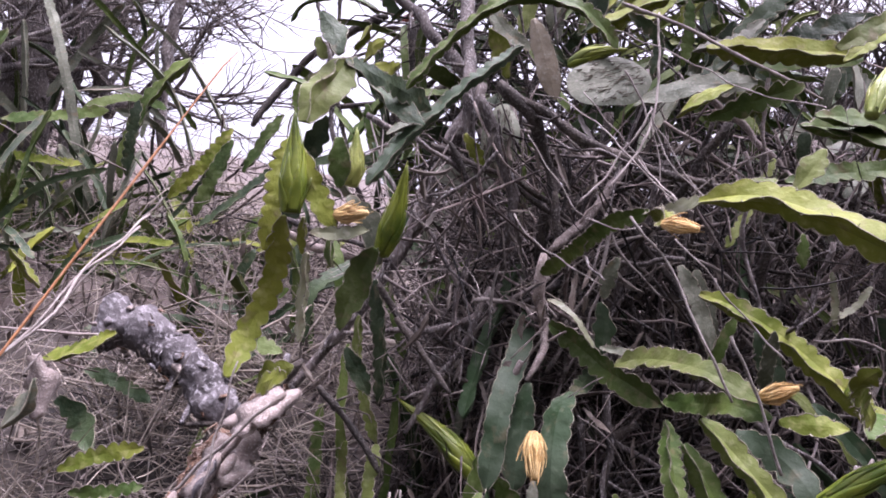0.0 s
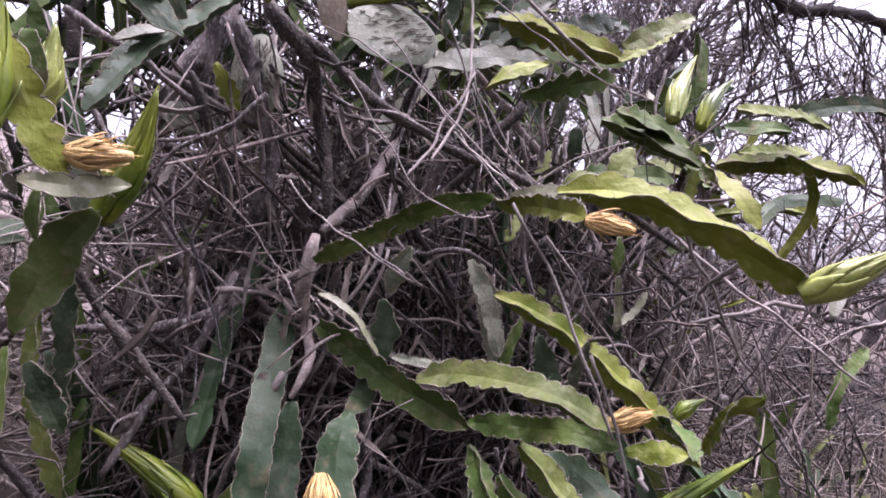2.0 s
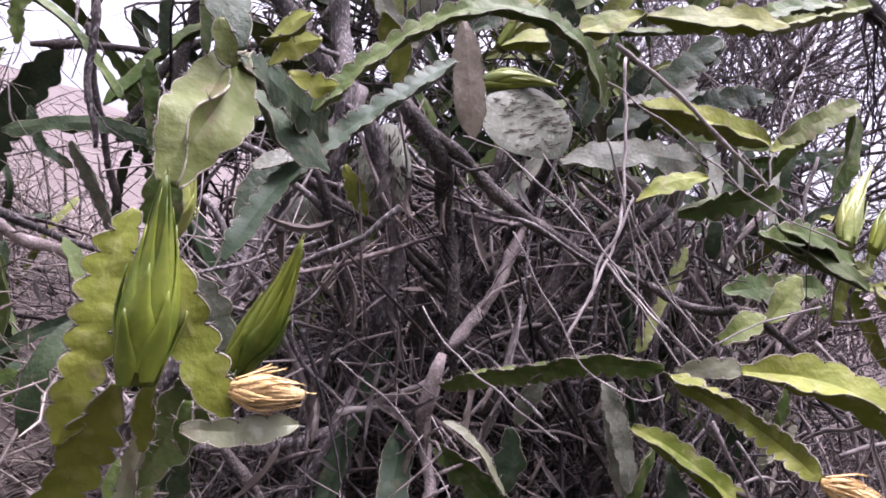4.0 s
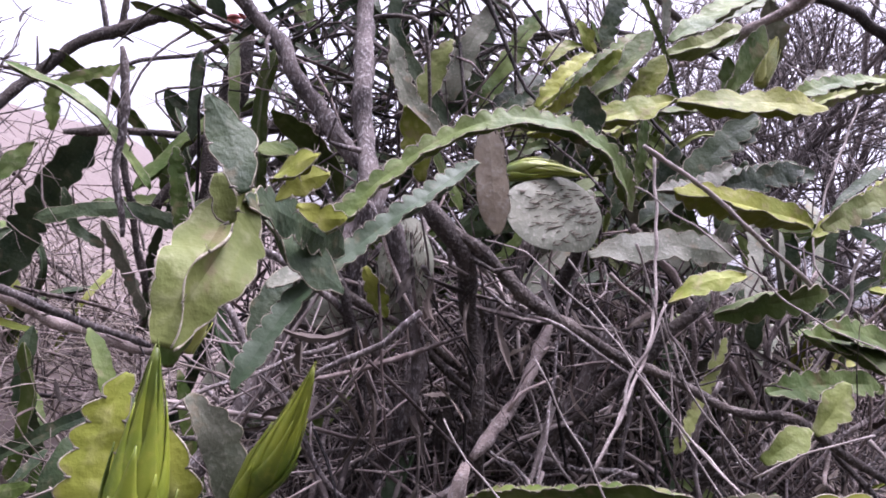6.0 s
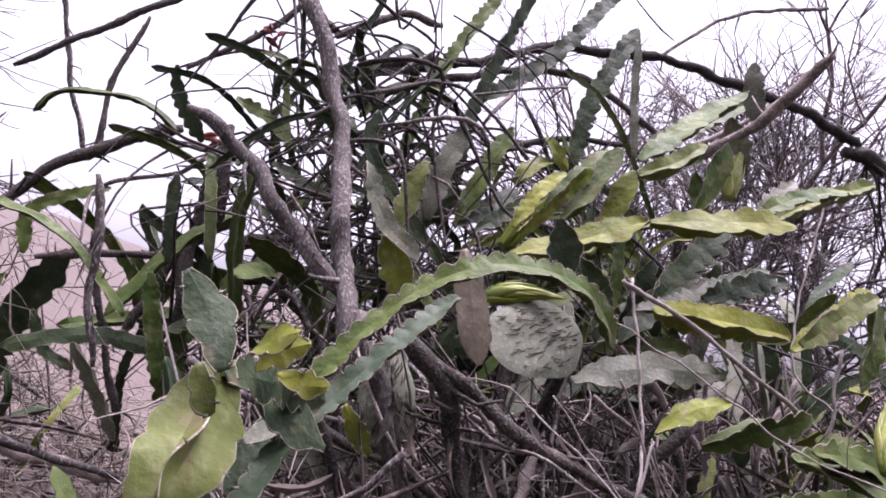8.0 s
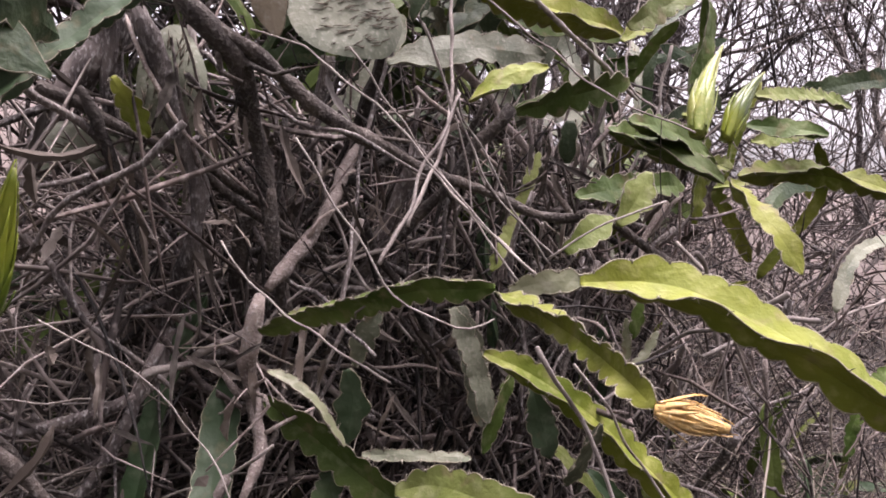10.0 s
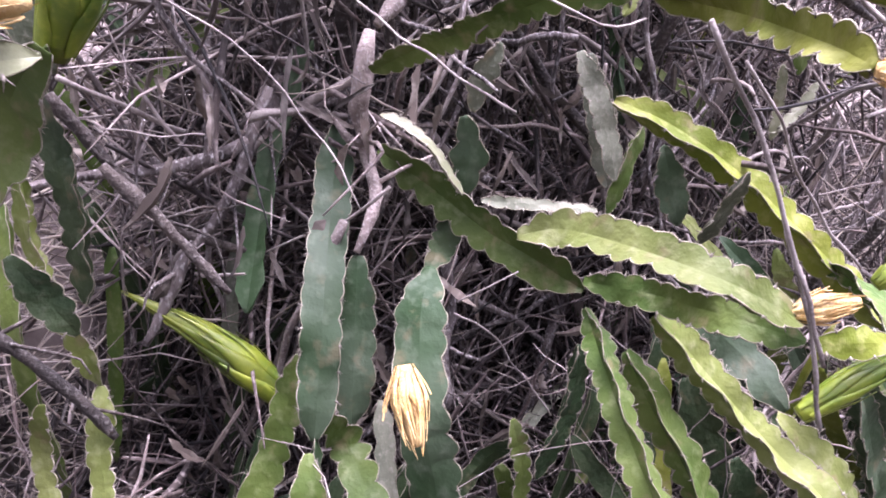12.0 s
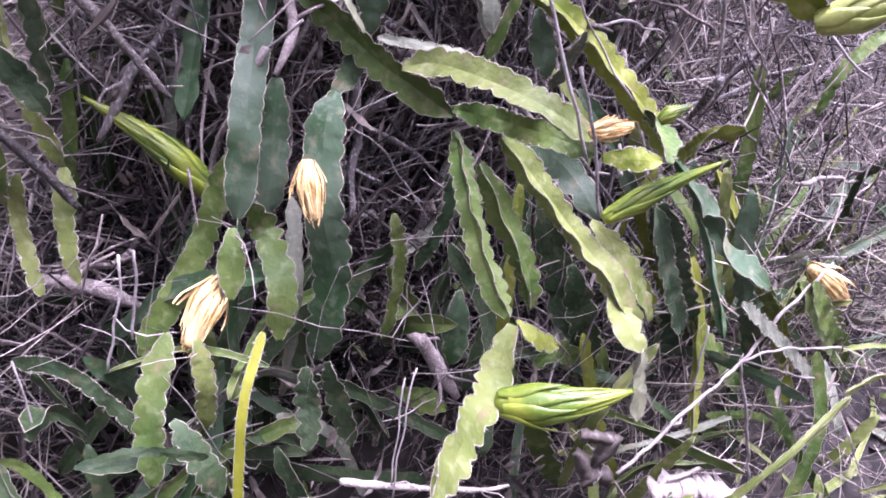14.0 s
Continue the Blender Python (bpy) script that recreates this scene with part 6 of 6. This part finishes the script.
scatter(30, ((0.7, 1.6), (1.3, 2.0), (0.9, 1.5)), 36, (0.5, -0.2, 0.2), 0.6, ["green", "young_lit", "dark", "grey"])


def fan(centre, count, seed, span, sizes, widths, looks):
    """Long narrow stems that rise from one crown, arch over and droop at their tips."""
    rng = random.Random(seed)
    for _ in range(count):
        a = radians(rng.uniform(*span))
        p = Vector(centre) + Vector((rng.gauss(0, 0.13), rng.gauss(0, 0.12), rng.uniform(-0.15, 0.22)))
        d = Vector((math.cos(a), rng.gauss(0, 0.25), math.sin(a)))
        ln = rng.uniform(*sizes)
        drop = rng.uniform(0.35, 1.2)
        pts = [p + d * ln * u + Vector((rng.gauss(0, 0.015), 0, -drop * ln * u * u)) for u in (0, 0.35, 0.7, 1.0)]
        stem(pts, rng.uniform(*widths), rng.choice(looks), rng.uniform(-60, 60), rng.uniform(0.1, 0.6), pitch=0.034, spines=False, rings=3, edged=False)


plant("climbing_cactus", (0.2, 2.15, ground_z(0.2, 2.15)), "dense crown of narrow dark cactus stems arching round a dead trunk")
fan((0.25, 2.15, 1.86), 40, 81, (45, 140), (0.26, 0.56), (0.012, 0.022), ["dark", "dark", "green"])
fan((0.75, 2.0, 1.60), 46, 82, (20, 130), (0.30, 0.60), (0.014, 0.026), ["dark", "green", "green", "light"])


def arching_shrub(base, count, seed, label):
    """A dead shrub: long dark branches that rise, spread and droop."""
    rng = random.Random(seed)
    plant("dead_shrub", base, label, "shrub", "dead shrubs")
    for _ in range(count):
        p = Vector(base) + Vector((rng.gauss(0, 0.17), rng.gauss(0, 0.15), rng.uniform(0.45, 1.05)))
        a, ln, drop = rng.uniform(0, 6.283), rng.uniform(0.25, 0.62), rng.uniform(0.7, 1.6)
        if math.cos(a) < -0.3 and p.z < base[2] + 0.75:
            continue
        out = Vector((math.cos(a), 0.45 * math.sin(a), 0))
        up = rng.uniform(0.3, 1.25)
        if out.x < 0:
            ln *= 0.7
        pts = [p + out * ln * u + Vector((0, 0, ln * (up * u - drop * u * u))) + Vector((rng.gauss(0, 0.04), rng.gauss(0, 0.03), rng.gauss(0, 0.04))) for u in (0, 0.3, 0.6, 0.85, 1.05)]
        r = rng.uniform(0.0025, 0.0065)
        branch(pts, r, r * 0.45, rng.choice(["bark_dark", "bark_dark", "bark"]), parent=PLANT[0], sides=6)


arching_shrub((0.25, 2.1, ground_z(0.25, 2.1) + 0.12), 150, 61, "dead shrub of dark arching branches overgrown by cactus")
arching_shrub((0.30, 2.0, ground_z(0.30, 2.0) + 0.50), 70, 63, "dead shrub top of dark branches round a speckled trunk")
arching_shrub((0.85, 2.3, ground_z(0.85, 2.3)), 30, 62, "dead shrub of dark drooping branches behind the cactus")


def bare_tree(base, height, seed, spread=0.7, r0=0.06, depth=4, label="leafless grey tree with a haze of fine twigs", lean=(0, 0, 1), mat_of="bark"):
    """A bare tree: a trunk, limbs as parts, and its fine twigs in one mesh."""
    rng = random.Random(seed)
    verts, faces, limbs = [], [], []

    def grow(p, d, ln, r, level):
        line = [p.copy()]
        for i in range(5):
            d = (d + Vector((rng.gauss(0, 0.16), rng.gauss(0, 0.16), rng.gauss(0.03, 0.12)))).normalized()
            p = p + d * ln / 5
            line.append(p.copy())
            if level < depth and i >= 1 and rng.random() < (0.9 if level else 0.6):
                w = (d + Vector((rng.gauss(0, spread), rng.gauss(0, spread), rng.gauss(0.05, spread * 0.7)))).normalized()
                grow(p, w, ln * rng.uniform(0.5, 0.78), r * 0.5, level + 1)
        rad = [max(0.0012, r * (1 - 0.4 * i / 5)) for i in range(6)]
        if level <= 1:
            limbs.append((line, rad))
        else:
            tube(line, rad, 4 if level < 3 else 3, verts, faces, cap=False)
        if level < depth:
            for _ in range(2):
                w = (d + Vector((rng.gauss(0, spread * 0.6), rng.gauss(0, spread * 0.6), rng.gauss(0.05, spread * 0.4)))).normalized()
                grow(p, w, ln * rng.uniform(0.55, 0.8), r * 0.55, level + 1)

    grow(Vector(base), Vector(lean).normalized(), height * 0.35, r0, 0)
    limbs.sort(key=lambda q: -q[1][0])
    ob = thing("bare_tree", tube(*limbs[0], 9), M[mat_of], base, label, "tree", "bare trees")
    for q in limbs[1:]:
        part("limb", tube(*q, 7), M[mat_of], ob)
    stuff(part("twigwork", (verts, faces), M[mat_of], ob))
    return ob


TREES = [
    (2.5, 2.9, 3.0, 21), (3.3, 3.2, 3.2, 22), (4.4, 4.2, 4.0, 27), (3.0, 4.8, 3.8, 28), (3.4, 2.3, 2.6, 32),
    (1.9, 3.2, 2.0, 51), (2.3, 2.5, 2.0, 52), (2.7, 3.6, 2.6, 53), (1.75, 2.7, 1.7, 54),
    (-1.5, 2.3, 1.7, 44), (-1.5, 2.9, 1.9, 45), (-1.75, 2.7, 2.2, 41), (-2.2, 3.0, 2.6, 42), (-2.0, 3.5, 2.8, 43), (-1.9, 3.2, 2.6, 24), (-2.4, 3.8, 3.4, 25), (-2.6, 2.8, 3.0, 29),
]
for x, y, h, seed in TREES:
    bare_tree((x, y, ground_z(x, y) - 0.05), h, seed, spread=0.75, r0=0.04)


def red_leaves(at, count, seed):
    """A tuft of small reddish leaves at the end of a twig."""
    rng = random.Random(seed)
    at = Vector(at)
    ob = thing("red_leaf_cluster", tube([at - Vector((0, 0, 0.10)), at - Vector((0.01, 0, 0.05)), at], [0.003, 0.0025, 0.0015], 5), M["bark_dark"], at, "small cluster of reddish leaves on a dark twig", "leaves", "reddish leaf clusters")
    for _ in range(count):
        d = Vector((rng.gauss(0, 1), rng.gauss(0, 1), rng.gauss(0.2, 0.7))).normalized()
        p = at + Vector((rng.gauss(0, 0.012), rng.gauss(0, 0.012), rng.uniform(-0.06, 0.01)))
        n = d.orthogonal().normalized()
        ln, w = rng.uniform(0.025, 0.05), rng.uniform(0.006, 0.011)
        line = [p + d * ln * i / 5 - Vector((0, 0, 0.4 * ln * (i / 5) ** 2)) for i in range(6)]
        part("leaf", strip(line, [w * 0.15, w * 0.7, w, w * 0.9, w * 0.5, w * 0.08], n, 0.0005, cup=0.3), M["red"], ob)


red_leaves((-0.059, 2.25, 1.906), 14, 71)
red_leaves((0.025, 2.4, 2.286), 14, 72)
